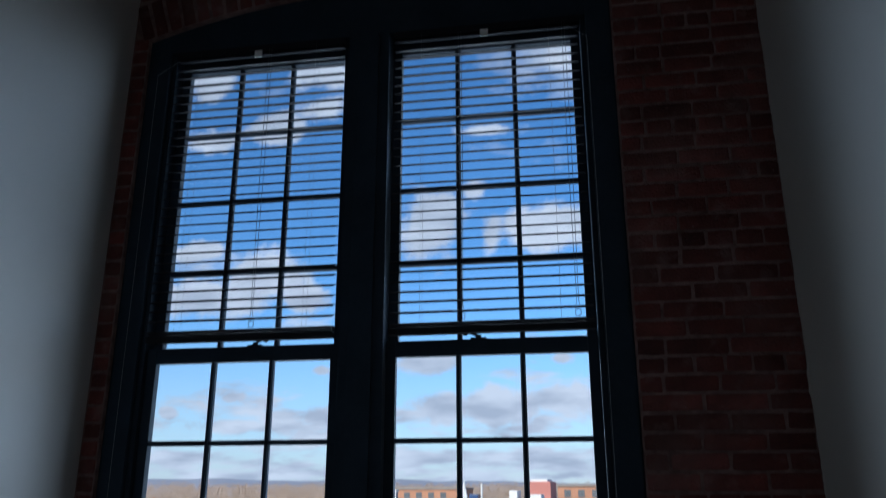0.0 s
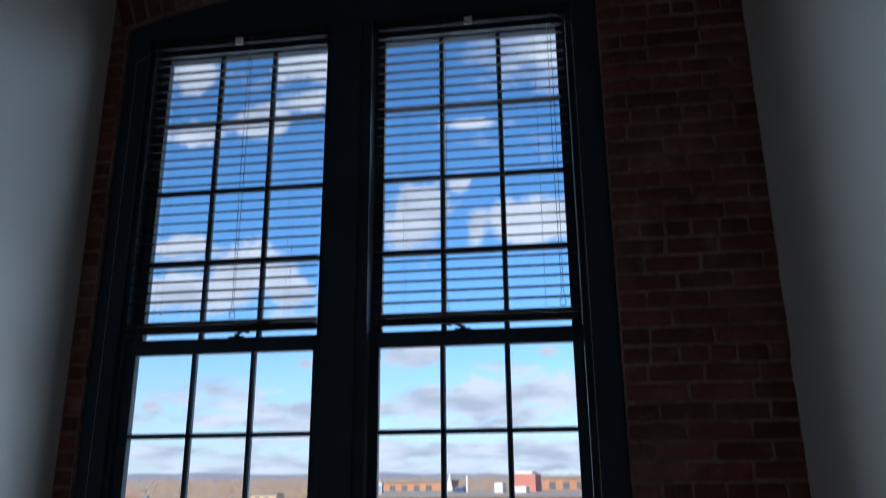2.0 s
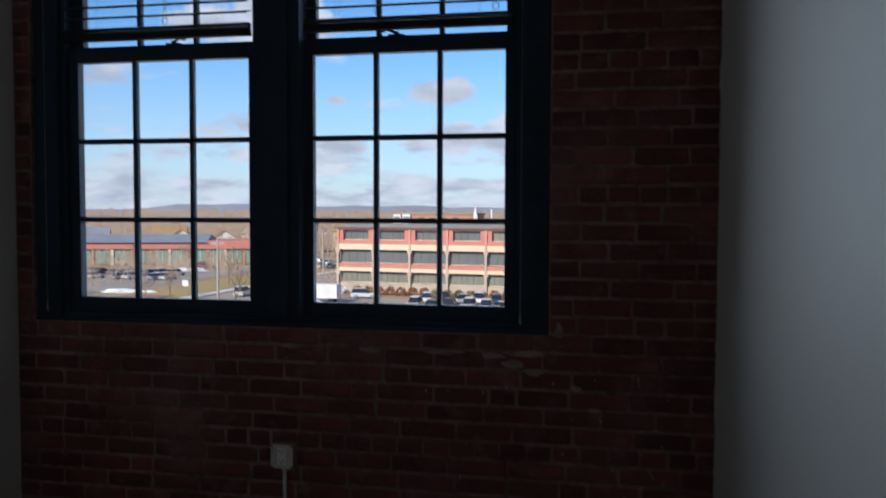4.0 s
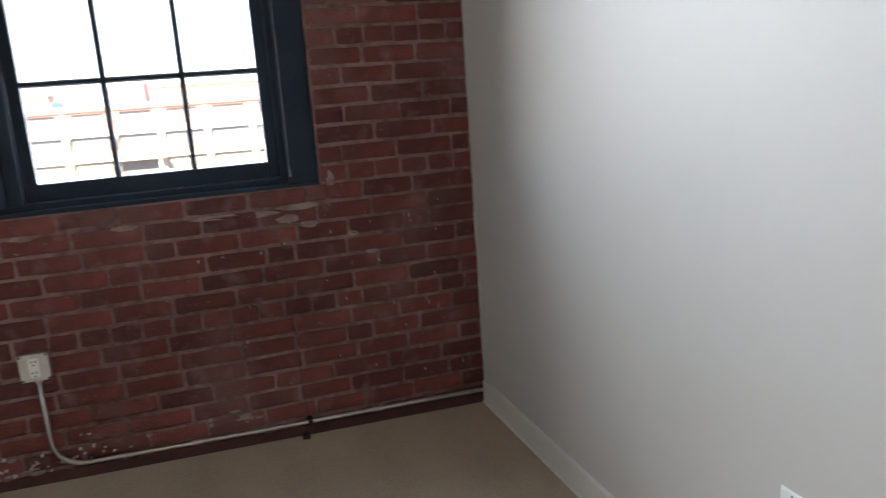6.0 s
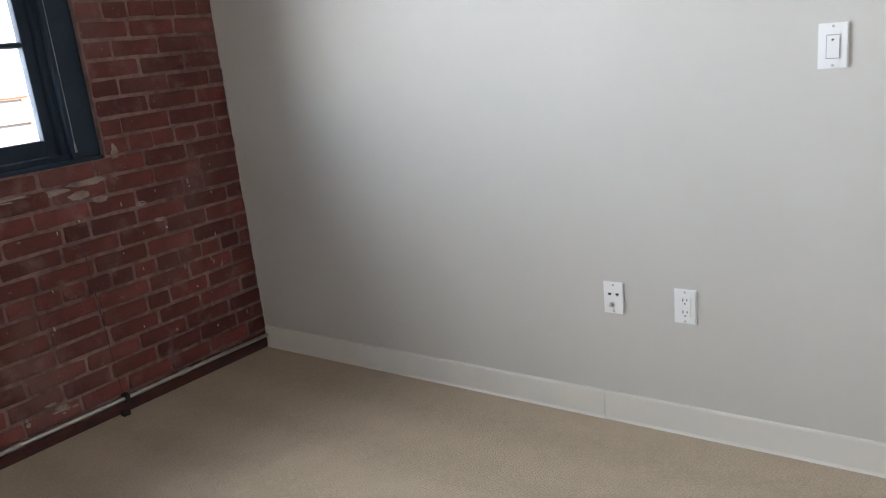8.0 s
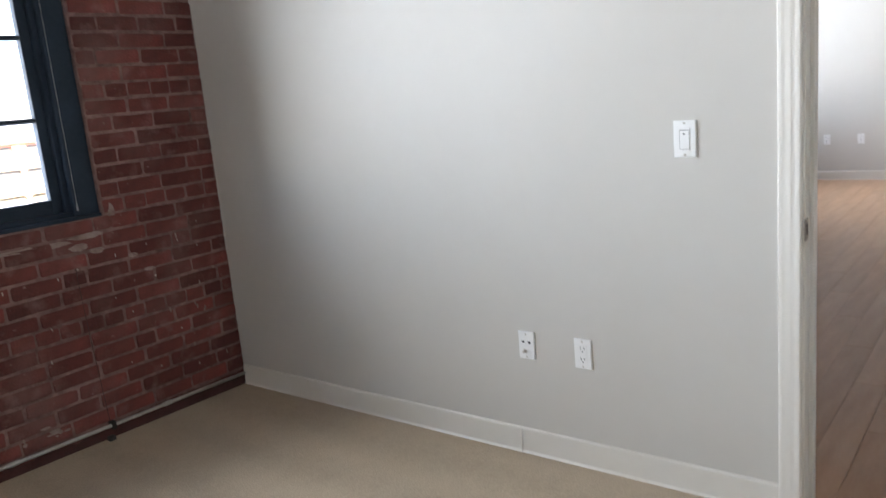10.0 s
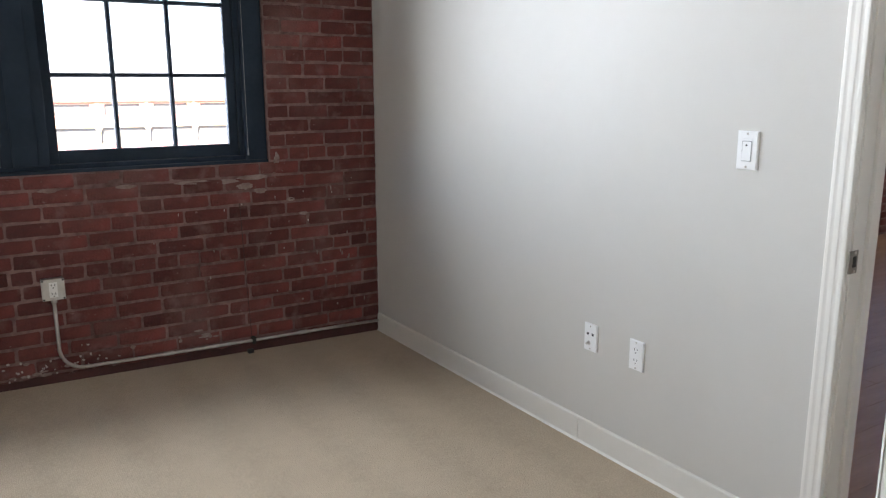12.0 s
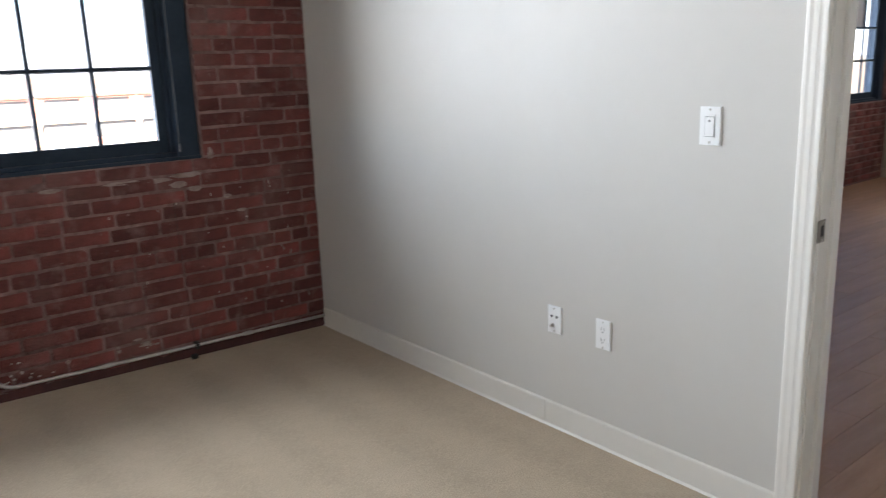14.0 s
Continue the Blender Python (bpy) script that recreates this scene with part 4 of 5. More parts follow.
def shop():
    """Long low building across the street, teal glass between brick piers under a slate roof."""
    m = pose(-108, 196, GZ, 0, 0, 20)
    o = new("low_shop_building")
    o.matrix_basis = m
    tagged(o, "long low shop with teal glass, brick piers and slate roof", "building")
    part("wall", place(boxes((-52, 22, 0.6, 22, 0, 6.3)), m), M_ORANGE, o)
    part("fascia", place(boxes((-52.5, 22.5, -0.4, 0.6, 4.6, 6.4)), m), M_REDBAND, o)
    part("roof", place(prism(bmesh.new(), [(-1.0, 6.4), (23, 6.4), (11, 8.4)], "x", -53, 4), m), M_SLATE, o)
    part("flat_roof", place(boxes((4.02, 22.4, -0.3, 22, 6.4, 6.8)), m), M_REDBAND, o)
    for k in range(15):
        x = -51 + 5 * k
        w = part("window", place(boxes((x + 0.4, x + 4.5, 0.2, 0.65, 0.5, 4.6)), m), M_TEAL, o)
        part("window_frame", place(boxes((x + 1.7, x + 1.8, 0.1, 0.2, 0.5, 4.6), (x + 3.1, x + 3.2, 0.1, 0.2, 0.5, 4.6)), m), M_WHITE, w)
        part("pier", place(boxes((x - 0.35, x + 0.35, -0.1, 0.6, 0, 4.6)), m), M_ORANGE if k % 3 else M_CREAM, o)


shop()


def house(x, y, turn, wide, deep, high, ridge, wall, roof, label):
    m = pose(x, y, GZ, 0, 0, turn)
    o = new("house")
    o.matrix_basis = m
    tagged(o, label, "house", "houses across the street")
    part("wall", place(prism(bmesh.new(), [(-deep / 2, 0), (deep / 2, 0), (deep / 2, high), (0, high + ridge), (-deep / 2, high)], "x", -wide / 2, wide / 2), m), wall, o)
    bm = bmesh.new()
    e = 0.5
    for s in (-1, 1):
        prism(bm, [(s * (deep / 2 + e), high - e * ridge / deep * 2), (s * (deep / 2 + e), high + 0.35 - e * ridge / deep * 2), (0, high + ridge + 0.4), (0, high + ridge + 0.03)], "x", -wide / 2 - e, wide / 2 + e)
    part("roof", place(bm, m), roof, o)
    part("chimney", place(boxes((wide * 0.2, wide * 0.2 + 0.9, -0.5, 0.4, high + ridge * 0.6, high + ridge + 1.2)), m), M_ORANGE, o)
    k = -wide / 2 + 1.2
    while k < wide / 2 - 1.5:
        for z in (1.0, 3.8):
            if z + 1.4 < high:
                part("window", place(boxes((k, k + 1.0, -deep / 2 - 0.06, -deep / 2 + 0.05, z, z + 1.4)), m), M_OFFGLASS, o)
        k += 2.4


house(-156, 268, 25, 12, 12, 5.0, 5.0, M_CREAM, M_HROOF, "wide house under a big brown gable roof")
house(-147, 260, -60, 9, 9, 5.5, 3.2, M_WHITE, M_HROOF, "small white house with a brown gable roof")
house(-131, 262, -62, 8, 8, 5.6, 2.8, M_WHITE, M_HROOF, "small white house with a brown gable roof")
house(-184, 262, 30, 11, 9, 6.0, 3.2, M_WHITE, M_SLATE, "white gabled house with a dark roof")
house(-114, 288, 10, 12, 9, 5.6, 2.6, M_CREAM, M_ROOF, "cream two-storey house with a grey roof")
house(-86, 300, 0, 12, 9, 7.0, 3.0, M_WHITE, M_SLATE, "white gabled house with a dark roof")
house(-70, 268, 40, 10, 9, 6.6, 3.0, M_WHITE, M_HROOF, "small white house with a brown gable roof")
house(-172, 300, 15, 13, 9, 7.0, 3.2, M_CREAM, M_SLATE, "cream gabled house with a grey roof")
house(-136, 305, -10, 11, 9, 6.2, 2.8, M_CREAM, M_ROOF, "cream two-storey house with a pale roof")
house(-101, 318, 8, 12, 9, 7.4, 3.2, M_CREAM, M_HROOF, "cream gabled house with a brown roof")


def car_proto(paint, label, tall=False):
    """A parked car: shaped body, glass cabin, wheels with rims. Points along +x."""
    o = thing("car", (0, 0, 0), label, "car", "parked cars")
    h1, h2 = (0.95, 1.75) if tall else (0.82, 1.45)
    bm = prism(bmesh.new(), [(-2.2, 0.3), (2.2, 0.3), (2.25, 0.6), (2.1, h1 - 0.1), (0.95, h1), (-1.9, h1 + 0.03), (-2.25, h1 - 0.1)], "y", -0.9, 0.9)
    bmesh.ops.bevel(bm, geom=bm.edges[:], offset=0.08, segments=2, affect="EDGES")
    body = part("body", bm, paint, o)
    roof_a = -1.95 if tall else -1.5
    bm = bmesh.new()
    lo = [(-2.1 if tall else -1.85, -0.8), (1.1, -0.8), (1.1, 0.8), (-2.1 if tall else -1.85, 0.8)]
    hi = [(roof_a + 0.1, -0.62), (0.2, -0.62), (0.2, 0.62), (roof_a + 0.1, 0.62)]
    a = [bm.verts.new((x, y, h1 - 0.02)) for x, y in lo]
    b = [bm.verts.new((x, y, h2 - 0.06)) for x, y in hi]
    bm.faces.new(a[::-1]); bm.faces.new(b)
    for k in range(4):
        bm.faces.new((a[k], a[(k + 1) % 4], b[(k + 1) % 4], b[k]))
    part("glass", bm, M_CARGLASS, o)
    part("roof_panel", boxes((roof_a + 0.06, 0.24, -0.64, 0.64, h2 - 0.08, h2), bevel=0.03), paint, o)
    for x in (-1.35, 1.4):
        for y in (-0.8, 0.8):
            wl = part("wheel", tube(bmesh.new(), [(x, y - 0.1, 0.33), (x, y + 0.1, 0.33)], 0.33, 14), M_TYRE, o)
            part("rim", tube(bmesh.new(), [(x, y - 0.12, 0.33), (x, y + 0.12, 0.33)], 0.2, 10), PAINTS[1], wl)
    for y in (-0.62, 0.62):
        part("headlight", boxes((2.14, 2.24, y - 0.18, y + 0.18, 0.58, 0.72)), M_WHITE, o)
        part("taillight", boxes((-2.27, -2.15, y - 0.16, y + 0.16, 0.62, 0.8)), PAINTS[4], o)
    return o


def cars():
    names = ("white", "silver", "black", "dark blue", "red", "grey")
    protos = [car_proto(p, f"{n} {'estate car' if i % 2 else 'saloon car'} parked outdoors on the asphalt", i % 2 == 0) for i, (p, n) in enumerate(zip(PAINTS, names))]
    rnd = random.Random(11)
    spots = []
    for k in range(3, 22):
        x = -34 + 2.75 * k
        if k != 12:
            spots.append((x + 0.5, 119.2, 90 if rnd.random() < 0.5 else -90))
        if k not in (13, 19):
            spots.append((x, 110.8, 90 if rnd.random() < 0.5 else -90))
        if k in (4, 8, 10, 13, 17, 18, 20):
            spots.append((x, 98.0, 90 if rnd.random() < 0.6 else -90))
    for k in range(9):
        spots.append((-116 + 2.9 * k, 158 + 0.3 * k, 80))
        if k % 3:
            spots.append((-112 + 2.9 * k, 150, 84))
    for k in range(7):
        spots.append((-86 + 2.9 * k, 206 + rnd.uniform(-0.4, 0.4), 90))
        spots.append((-84 + 2.9 * k, 192, -90))
    spots += [(-43.6, 108.5, 176), (-58.5, 122.0, 88), (-53.6, 171.0, -92), (-57.2, 186.0, 88), (-37.0, 122.6, 8)]
    used = set()
    for x, y, a in spots:
        i = rnd.choice((0, 0, 0, 1, 1, 1, 2, 3, 4, 5))
        m = pose(x, y, GZ + 0.045, 0, 0, a + rnd.uniform(-2, 2))
        if i not in used:
            used.add(i)
            protos[i].matrix_basis = m
        else:
            copy_thing(protos[i], m)
    copy_thing(protos[3], pose(-58.0, 145.3, GZ + 0.035, 0, 0, -94))
    copy_thing(protos[4], pose(-99, 186.5, GZ + 0.005, 0, 0, 20))
    for i in set(range(6)) - used:
        protos[i].matrix_basis = pose(-28 + i, 121, GZ + 0.045)


cars()


def truck():
    o = thing("box_truck", (-41.9, 115.0, GZ), "white box truck parked beside the snow heap", "truck")
    x, y, z = -41.9, 115.0, GZ + 0.04
    part("cargo_box", boxes((x - 1.2, x + 2.9, y - 1.15, y + 1.15, z + 0.8, z + 3.0), bevel=0.06), M_WHITE, o)
    bm = prism(bmesh.new(), [(x - 3.3, z + 0.5), (x - 1.25, z + 0.5), (x - 1.25, z + 2.4), (x - 2.2, z + 2.4), (x - 2.8, z + 1.5), (x - 3.3, z + 1.35)], "y", y - 1.0, y + 1.0)
    part("cab", bm, M_WHITE, o)
    part("windscreen", prism(bmesh.new(), [(x - 2.84, z + 1.55), (x - 2.26, z + 2.32), (x - 2.24, z + 2.3), (x - 2.8, z + 1.53)], "y", y - 0.9, y + 0.9), M_CARGLASS, o)
    part("side_window", boxes((x - 2.35, x - 1.5, y - 1.02, y - 0.99, z + 1.5, z + 2.2)), M_CARGLASS, o)
    for xx in (x - 2.4, x + 1.8):
        for yy in (y - 0.9, y + 0.9):
            part("wheel", tube(bmesh.new(), [(xx, yy - 0.14, z + 0.45), (xx, yy + 0.14, z + 0.45)], 0.45, 14), M_TYRE, o)


truck()


def snow_heap(x, y, rx, ry, h, seed, label):
    bm = bmesh.new()
    bmesh.ops.create_icosphere(bm, subdivisions=5, radius=1)
    for v in bm.verts:
        n = noise.fractal(v.co * 1.6 + Vector((seed, 0, 0)), 1.0, 2.0, 7)
        v.co = Vector((x + v.co.x * rx * (1 + 0.35 * n), y + v.co.y * ry * (1 + 0.35 * n), GZ + max(v.co.z, -0.05) * h * (1 + 0.55 * n)))
    tagged(new("snow_heap", mesh_of("snow_heap", bm, M_SNOW)), label, "snow heap")


snow_heap(-38.2, 98.0, 6.6, 3.4, 2.0, 1, "heap of ploughed dirty snow beside the street")
snow_heap(-44.5, 131, 1.8, 4.0, 1.0, 4, "low bank of ploughed snow by the offices")
snow_heap(-74, 96, 3.0, 9.0, 0.9, 7, "low bank of old snow on the lawn")


snow_heap(-81.5, 124, 5.5, 2.0, 0.5, 9, "low bank of old snow beside the lawn")
snow_heap(-98, 176, 5.0, 2.2, 0.6, 12, "low bank of ploughed snow in the shop's car park")
sheet("mulch_bed", [(-80, 103), (-72, 103), (-69.6, 119), (-77.5, 119)], GZ + 0.08, GZ + 0.2, M_MULCH, "reddish bark mulch bed in the lawn", "planting bed")


def utility_pole(x, y, h):
    o = thing("utility_pole", (x, y, GZ), "weathered wooden utility pole beside the street", "pole", "street poles")
    part("mast", tube(bmesh.new(), [(x, y, GZ), (x + 0.05, y, GZ + h * 0.5), (x, y, GZ + h)], 0.20, 10, 0.14), M_POLE, o)
    part("crossarm", boxes((x - 1.1, x + 1.1, y - 0.07, y + 0.07, GZ + h - 0.9, GZ + h - 0.74)), M_POLE, o)
    for d in (-0.95, -0.45, 0.45, 0.95):
        part("insulator", tube(bmesh.new(), [(x + d, y, GZ + h - 0.74), (x + d, y, GZ + h - 0.5)], 0.05, 8), M_WHITE, o)


for x, y, h in ((-55.2, 106.0, 10.4), (-47.2, 108.0, 11.0), (-60.5, 169.0, 10.5)):
    utility_pole(x, y, h)


def street_sign(x, y):
    o = thing("street_sign", (x, y, GZ), "small white sign on a post by the pavement", "sign")
    part("post", tube(bmesh.new(), [(x, y, GZ), (x, y, GZ + 2.6)], 0.06, 8), M_POLE, o)
    part("panel", boxes((x - 0.55, x + 0.55, y - 0.1, y - 0.06, GZ + 1.9, GZ + 2.9), bevel=0.01), M_WHITE, o)


street_sign(-67.2, 118.2)


def bare_tree(x, y, h, seed):
    """A leafless tree: trunk, limbs that fork four times, and twigs."""
    rnd = random.Random(seed)
    o = thing("bare_tree", (x, y, GZ), "small leafless winter tree", "tree", "street trees")
    trunk, limbs = bmesh.new(), bmesh.new()

    def grow(p, d, length, r, depth):
        q = p + d * length
        mid = p + d * length * 0.5 + Vector((rnd.uniform(-1, 1), rnd.uniform(-1, 1), 0)) * length * 0.05
        tube(trunk if depth == 0 else limbs, [p, mid, q], r, 6 if depth < 2 else 3, r * 0.65)
        if depth < 5:
            for k in range(3 if depth < 3 else 2):
                dd = (d + Vector((rnd.uniform(-1, 1), rnd.uniform(-1, 1), rnd.uniform(-0.15, 0.7))) * 0.75).normalized()
                grow(p + d * length * rnd.uniform(0.75, 1.0), dd, length * rnd.uniform(0.6, 0.8), r * 0.6, depth + 1)
    grow(Vector((x, y, GZ)), Vector((0, 0, 1)), h * 0.32, 0.02 * h, 0)
    part("trunk", trunk, M_BARK, o)
    part("crown", limbs, M_BARK, o)


for k, (x, y, h) in enumerate(((-50.0, 101, 7), (-66.5, 112, 6), (-61.5, 96, 6.5), (-70, 140, 7.5), (-76, 168, 8), (-47, 152, 8.5), (-49, 176, 9), (-88, 182, 8), (-102, 184, 8), (-120, 188, 8), (-95, 118, 7), (-84, 104, 7))):
    bare_tree(x, y, h, 20 + k)


def shrubs():
    rnd = random.Random(3)

    def clump(name, x, y, z, rx, ry, h, material, label):
        vs, fs = [], []
        for k in range(260):
            u, t = rnd.random(), rnd.uniform(0, 6.283)
            r = math.sqrt(1 - (u * 0.97) ** 2) * rnd.uniform(0.75, 1.03)
            c = Vector((x + rx * r * math.cos(t), y + ry * r * math.sin(t), z + h * u * rnd.uniform(0.85, 1.05)))
            i = len(vs)
            for _ in range(3):
                vs.append(c + Vector((rnd.uniform(-1, 1), rnd.uniform(-1, 1), rnd.uniform(-1, 1))) * 0.24)
            fs.append((i, i + 1, i + 2))
        me = bpy.data.meshes.new(name)
        me.from_pydata(vs, [], fs)
        me.materials.append(material)
        tagged(new(name, me), label, "shrub", "shrubs before the offices")
    dirx, diry = math.cos(radians(-8)), math.sin(radians(-8))
    for k in range(26):
        s = 6 + k * 2.1
        x, y = -46 + s * dirx + 1.6 * diry, 132.6 + s * diry - 2.4 * dirx
        if 37 < s < 47:
            continue
        rust = s < 19 or s > 30
        clump("shrub", x, y, GZ, 1.05, 0.9, 1.5 if rust else 1.25, M_HEDGE if rust else M_SHRUB, "rust-brown winter hedge shrub" if rust else "clipped olive-green shrub before the offices")
    for k in range(14):
        clump("shrub", -38 + 3.2 * k + rnd.uniform(-0.8, 0.8), 88.3, GZ + 0.2, 1.1, 0.9, 0.9, M_HEDGE if k % 3 else M_SHRUB, "low brown winter shrub on the planted strip")


shrubs()


# ---------------- next room's floor ----------------
def plank_floor():
    base = structure("floor_living", boxes((0.06, XE + T, YL - T, 0.05, -0.3, FZ - 0.004)), M_FLOORJ, "warm brown oak plank floor of the next room", "plank floor")
    wide, long, gap = 0.125, 1.22, 0.0015
    meshes = []
    bm = boxes((0, long - gap, 0, wide - gap, -0.008, 0))
    bmesh.ops.bevel(bm, geom=[e for e in bm.edges if all(v.co.z > -0.001 for v in e.verts)], offset=0.001, segments=1, affect="EDGES")
    me = mesh_of("plank", bm, M_FLOORW)
    rest = bmesh.new()
    n = 0
    rows = int(-YL / wide) + 1
    for r in range(rows):
        y = 0.005 - wide * (r + 1)
        x = 0.066 - (r * 0.47) % long
        while x < XE:
            if x < 0.066 or x + long > XE + 0.1 or y < -3.6 or n >= 300:
                a, b = max(x, 0.066), min(x + long, XE + 0.05)
                if b - a > 0.01:
                    box(rest, a, b - gap, y, y + wide - gap, FZ - 0.0042, FZ + 0.002)
            else:
                ob = new("plank", me)
                ob.location = (x, y, FZ + 0.002)
                ob.parent = base
                n += 1
            x += long
    tagged(part("planks_rest", rest, M_FLOORJ, base), kind="stuff")
    structure("threshold", prism(bmesh.new(), [(0.035, FZ), (0.095, FZ), (0.085, FZ + 0.008), (0.045, FZ + 0.008)], "y", DOOR[0] + 0.018, DOOR[1] - 0.018), M_NICKEL, "flat metal threshold strip in the doorway", "threshold")


plank_floor()


# ---------------- bricks ----------------
COURSE, BL, JOINT = 0.0700, 0.212, 0.0122


def brick_mesh(length, height, rnd):
    """One worn brick, its face proud of the mortar, corners rounded and edges knocked off."""
    bm = bmesh.new()
    w, h = length - JOINT * 0.8, height - JOINT

    def ring(inset, y, cut, s):
        pts = []
        a, b, c, d = inset, w - inset, inset, h - inset
        m = w * rnd.uniform(0.4, 0.6)
        for x, z in ((a + cut, c), (m, c), (b - cut, c), (b, c + cut), (b, d - cut), (b - cut, d), (m, d), (a + cut, d), (a, d - cut), (a, c + cut)):
            pts.append(bm.verts.new((x + rnd.uniform(-s, s), y + rnd.uniform(-s, s) * 0.3, z + rnd.uniform(-s, s))))
        return pts
    cut = rnd.uniform(0.002, 0.0065)
    mid, shoulder, face = ring(0, 0.012, cut, 0.0022), ring(0.001, 0.0030, cut, 0.0026), ring(0.0052, 0.0, cut, 0.0026)
    bm.faces.new(face)
    for p, q in ((mid, shoulder), (shoulder, face)):
        for k in range(10):
            bm.faces.new((p[k], p[(k + 1) % 10], q[(k + 1) % 10], q[k]))
    return bm


def lay_bricks():
    rnd = random.Random(8)
    cache = {}
    singles = 0
    vs, fs = [], []

    def put(length, x, z, m=None):
        nonlocal singles
        key = round(length / 0.006)
        var = rnd.randrange(4)
        if (key, var) not in cache:
            cache[key, var] = mesh_of("brick", brick_mesh(key * 0.006, COURSE, rnd), M_BRICK, True)
        me = cache[key, var]
        mm = m or pose(x + JOINT / 2, rnd.uniform(-0.003, 0.0015), z + JOINT / 2, rnd.uniform(-0.4, 0.4), rnd.uniform(-0.5, 0.5), rnd.uniform(-0.3, 0.3))
        near = -2.3 < x < 0 and z < 1.95 and not m
        if near and singles < 300:
            ob = new("brick", me)
            ob.matrix_basis = mm
            ob.parent = WALL_N
            singles += 1
        else:
            i = len(vs)
            vs.extend(mm @ v.co for v in me.vertices)
            fs.extend(tuple(i + k for k in p.vertices) for p in me.polygons)

    def gaps(z):
        """Stretches of the wall that have bricks at height z."""
        cuts = []
        for c in CENTRES:
            v = z - DROP[c]
            if SILL < v < SPRING + 0.02:
                cuts.append((c - HALF, c + HALF))
            elif v >= SPRING and v < CROWN + 0.235:
                d = RAD + 0.215
                k = d * d - (v - (CROWN - RAD)) ** 2
                if k > 0:
                    w = min(math.sqrt(k), HALF + 0.06)
                    cuts.append((c - w, c + w))
        spans, a = [], XW
        for lo, hi in cuts:
            spans.append((a, lo))
            a = hi
        spans.append((a, XE))
        out = []
        for p, q in spans:
            if p < 0 < q:
                out += [(p, -0.001), (T + 0.001, q)]
            else:
                out.append((p, q))
        return out

    n = int(H / COURSE) + 1
    for r in range(n):
        z = r * COURSE
        headers = r % 7 == 0
        for a, b in gaps(z + COURSE / 2):
            x = a
            first = True
            while x < b - 0.02:
                length = 0.104 + rnd.uniform(-0.008, 0.008) if headers else BL + rnd.uniform(-0.02, 0.02)
                if not headers and rnd.random() < 0.065:
                    length = 0.104
                if first:
                    length = {0: 0.212, 1: 0.104}[r % 2] + rnd.uniform(-0.02, 0.02) if not headers else 0.104
                    first = False
                if b - x - length < 0.05:
                    length = b - x
                put(length, x, z + rnd.uniform(-0.0015, 0.0015))
                x += length
    # ring of bricks on end over each arch
    for c in CENTRES:
        span = math.asin(HALF / RAD)
        count = int(2 * span * RAD / COURSE)
        for k in range(count + 1):
            a = -span + 2 * span * k / count
            m = (pose(c + RAD * math.sin(a), 0, DROP[c] + CROWN - RAD + RAD * math.cos(a)) @ pose(0, 0, 0, 0, math.degrees(a), 0)
                 @ pose(0, 0, 0, 0, -90, 0) @ pose(JOINT / 2, rnd.uniform(-0.002, 0.002), -COURSE / 2 + JOINT / 2))
            put(BL, 0, 9, m)
    me = bpy.data.meshes.new("bricks_rest")
    me.from_pydata(vs, [], fs)
    me.materials.append(M_BRICK_J)
    me.polygons.foreach_set("use_smooth", [True] * len(me.polygons))
    ob = new("bricks_rest", me)
    ob.parent = WALL_N
    tagged(ob, kind="stuff")


lay_bricks()


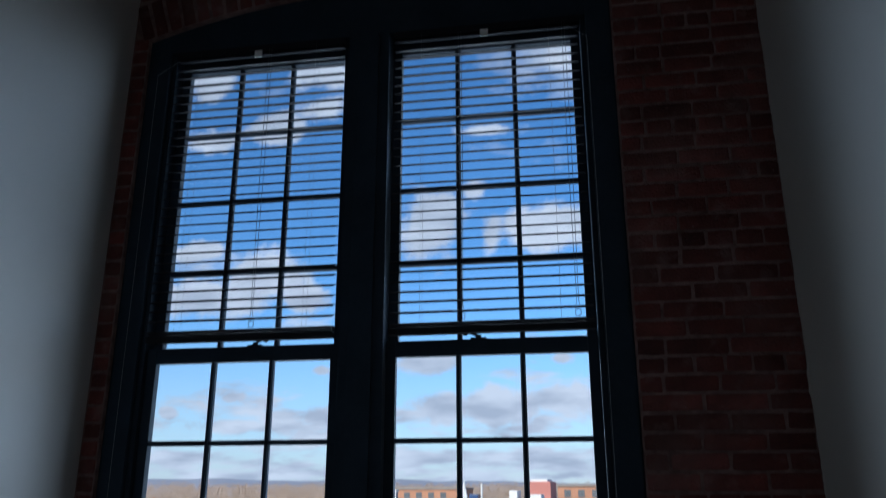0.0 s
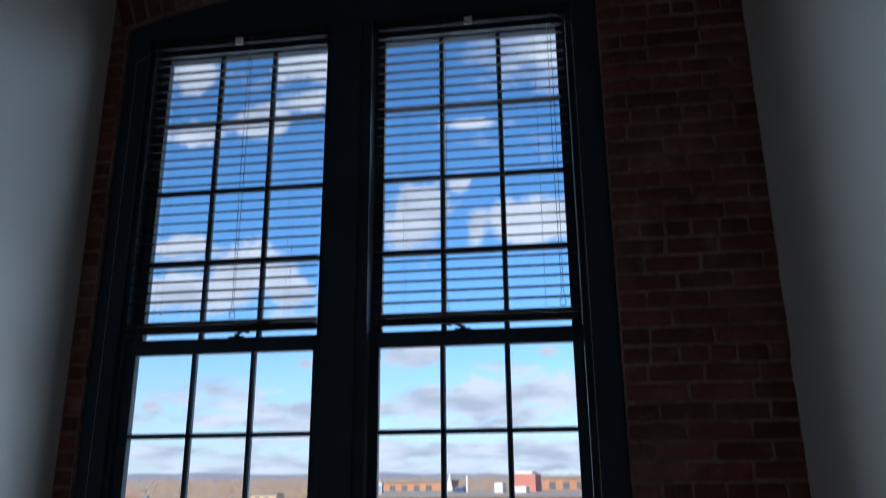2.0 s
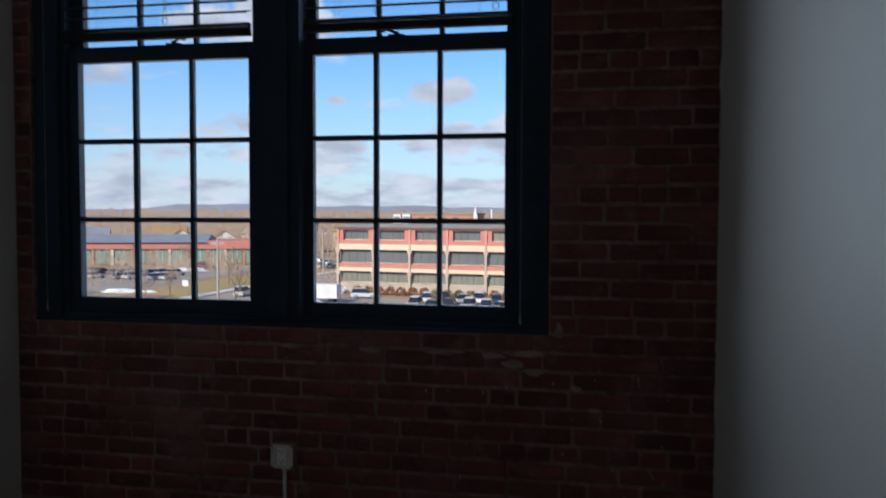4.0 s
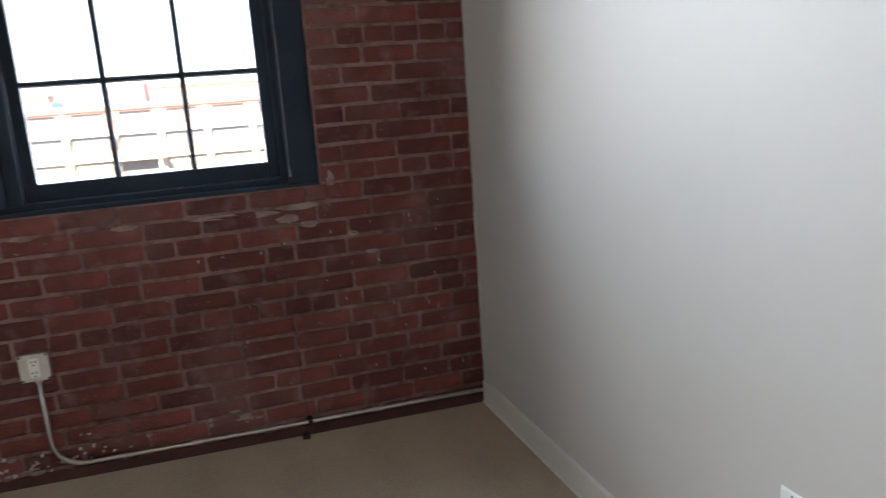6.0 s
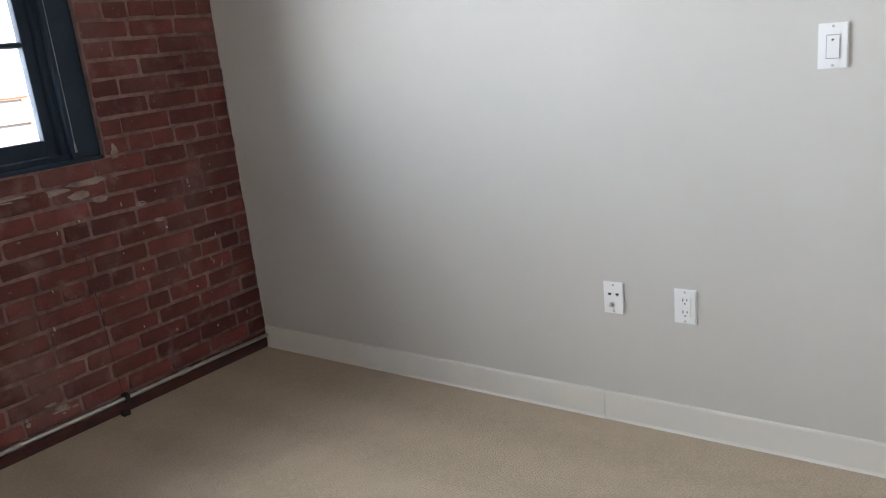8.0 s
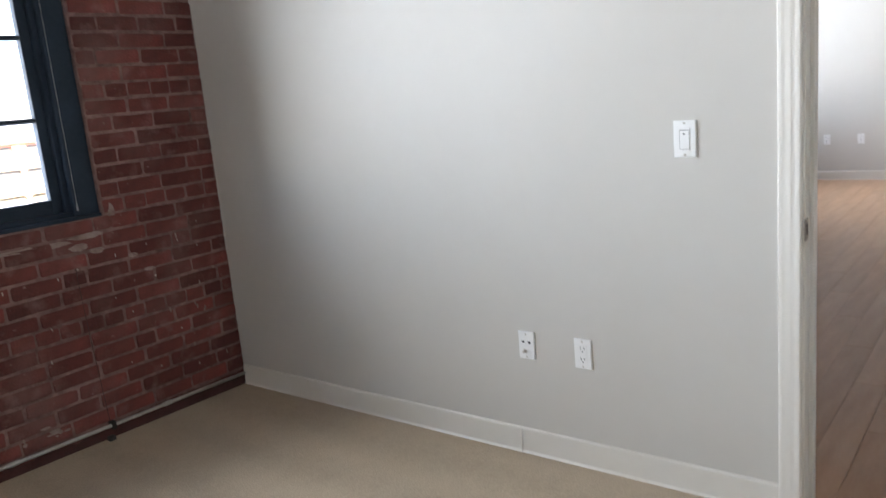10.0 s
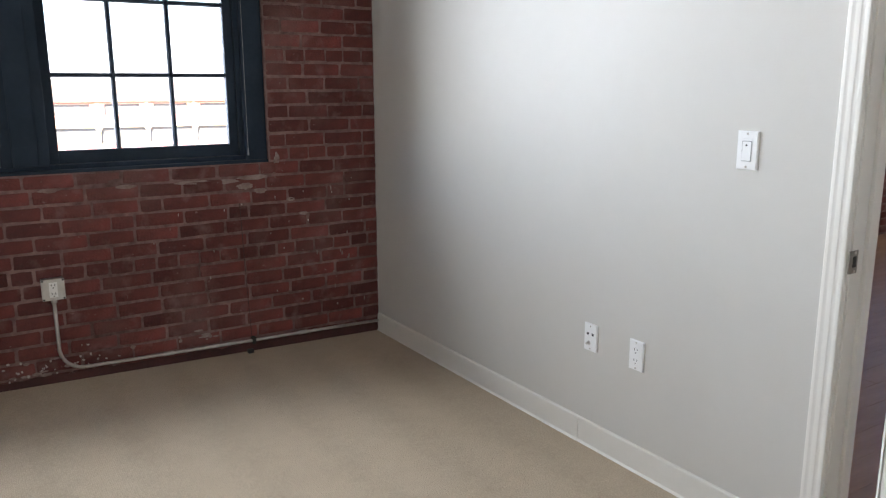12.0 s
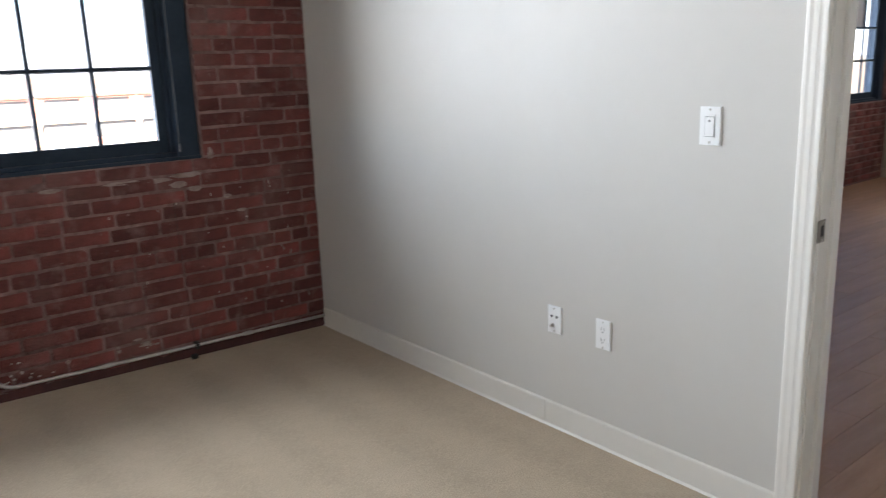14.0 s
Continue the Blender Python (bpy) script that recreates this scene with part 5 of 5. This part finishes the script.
def lime_patches():
    """Rough dabs of old lime and paint left on the brick."""
    rnd = random.Random(17)

    def dab(name, x, z, w, h, material, y=-0.0015):
        bm = bmesh.new()
        n = 22
        ring, top = [], []
        for k in range(n):
            a = 2 * math.pi * k / n
            r = 1 + 0.28 * noise.noise((x * 9 + math.cos(a) * 1.7, z * 9 + math.sin(a) * 1.7, 4)) + rnd.uniform(-0.13, 0.13)
            px, pz = x + w / 2 * r * math.cos(a), z + h / 2 * r * math.sin(a)
            ring.append(bm.verts.new((px, 0.0055, pz)))
            top.append(bm.verts.new((x + (px - x) * 0.85, y + rnd.uniform(-0.0015, 0.001), z + (pz - z) * 0.85)))
        bm.faces.new(top)
        for k in range(n):
            bm.faces.new((ring[k], ring[(k + 1) % n], top[(k + 1) % n], top[k]))
        ob = new(name, mesh_of(name, bm, material))
        ob.parent = WALL_N
    for x, z, w, h in ((-0.566, 0.985, 0.032, 0.09), (-0.575, 0.932, 0.10, 0.022), (-0.70, 0.905, 0.16, 0.026), (-0.83, 0.893, 0.14, 0.022), (-0.985, 0.898, 0.20, 0.018),
                       (-0.74, 0.865, 0.09, 0.035), (-0.66, 0.835, 0.07, 0.03), (-1.30, 0.90, 0.10, 0.02), (-1.62, 0.905, 0.09, 0.022), (-0.43, 0.70, 0.05, 0.02), (-0.50, 0.78, 0.05, 0.022)):
        dab("lime_patch", x, z, w, h, M_LIME)
    for k in range(58):
        dab("lime_speck", rnd.gauss(-1.66, 0.15), abs(rnd.gauss(0.06, 0.045)) + 0.012, rnd.uniform(0.004, 0.014), rnd.uniform(0.005, 0.016), M_SPECK, -0.003)
    for k in range(14):
        dab("lime_patch", rnd.gauss(-1.66, 0.18), rnd.uniform(0.03, 0.15), rnd.uniform(0.015, 0.05), rnd.uniform(0.008, 0.02), M_LIME, -0.003)
    for k in range(14):
        dab("lime_speck", rnd.uniform(-1.2, -0.06), rnd.uniform(0.3, 0.92), rnd.uniform(0.003, 0.006), rnd.uniform(0.006, 0.018), M_SPECK, -0.003)
    for k in range(9):
        dab("lime_speck", rnd.uniform(-1.15, -0.90), rnd.uniform(0.09, 0.16), rnd.uniform(0.012, 0.05), rnd.uniform(0.008, 0.022), M_LIME, -0.003)
    for k in range(16):
        dab("lime_speck", rnd.uniform(-0.5, -0.06), rnd.uniform(0.06, 0.95), rnd.uniform(0.004, 0.010), rnd.uniform(0.01, 0.028), M_LIME, -0.003)
    top, x = [], XW + 0.005
    while x < -0.005:
        top.append((x, 0.034 + 0.7 * SLOPE * -x + 0.012 * noise.noise((x * 5, 2, 7)) + 0.007 * noise.noise((x * 27, 4, 7))))
        x += 0.03
    bm = prism(bmesh.new(), top + [(-0.005, FZ), (XW + 0.005, FZ)], "y", -0.0055, 0.006)
    part("parging", bm, M_PARGE, WALL_N, "dark crumbly skim along the brick's foot")
    # the wall paint's ragged edge on the brick, in the corner
    left = []
    z = FZ + 0.1
    while z < 4.3:
        w = 0.0012 + 0.007 * max(0, noise.noise((z * 6, 1, 3)) + 0.5 * noise.noise((z * 31, 5, 3)) + 0.1) + rnd.uniform(0, 0.0012)
        left.append((-w, z))
        z += 0.011
    bm = prism(bmesh.new(), left + [(0.001, z), (0.001, FZ + 0.1)], "y", -0.0035, 0.009)
    part("paint_edge", bm, M_WALL, WALL_N, "ragged edge of the wall's paint on the brick")


lime_patches()
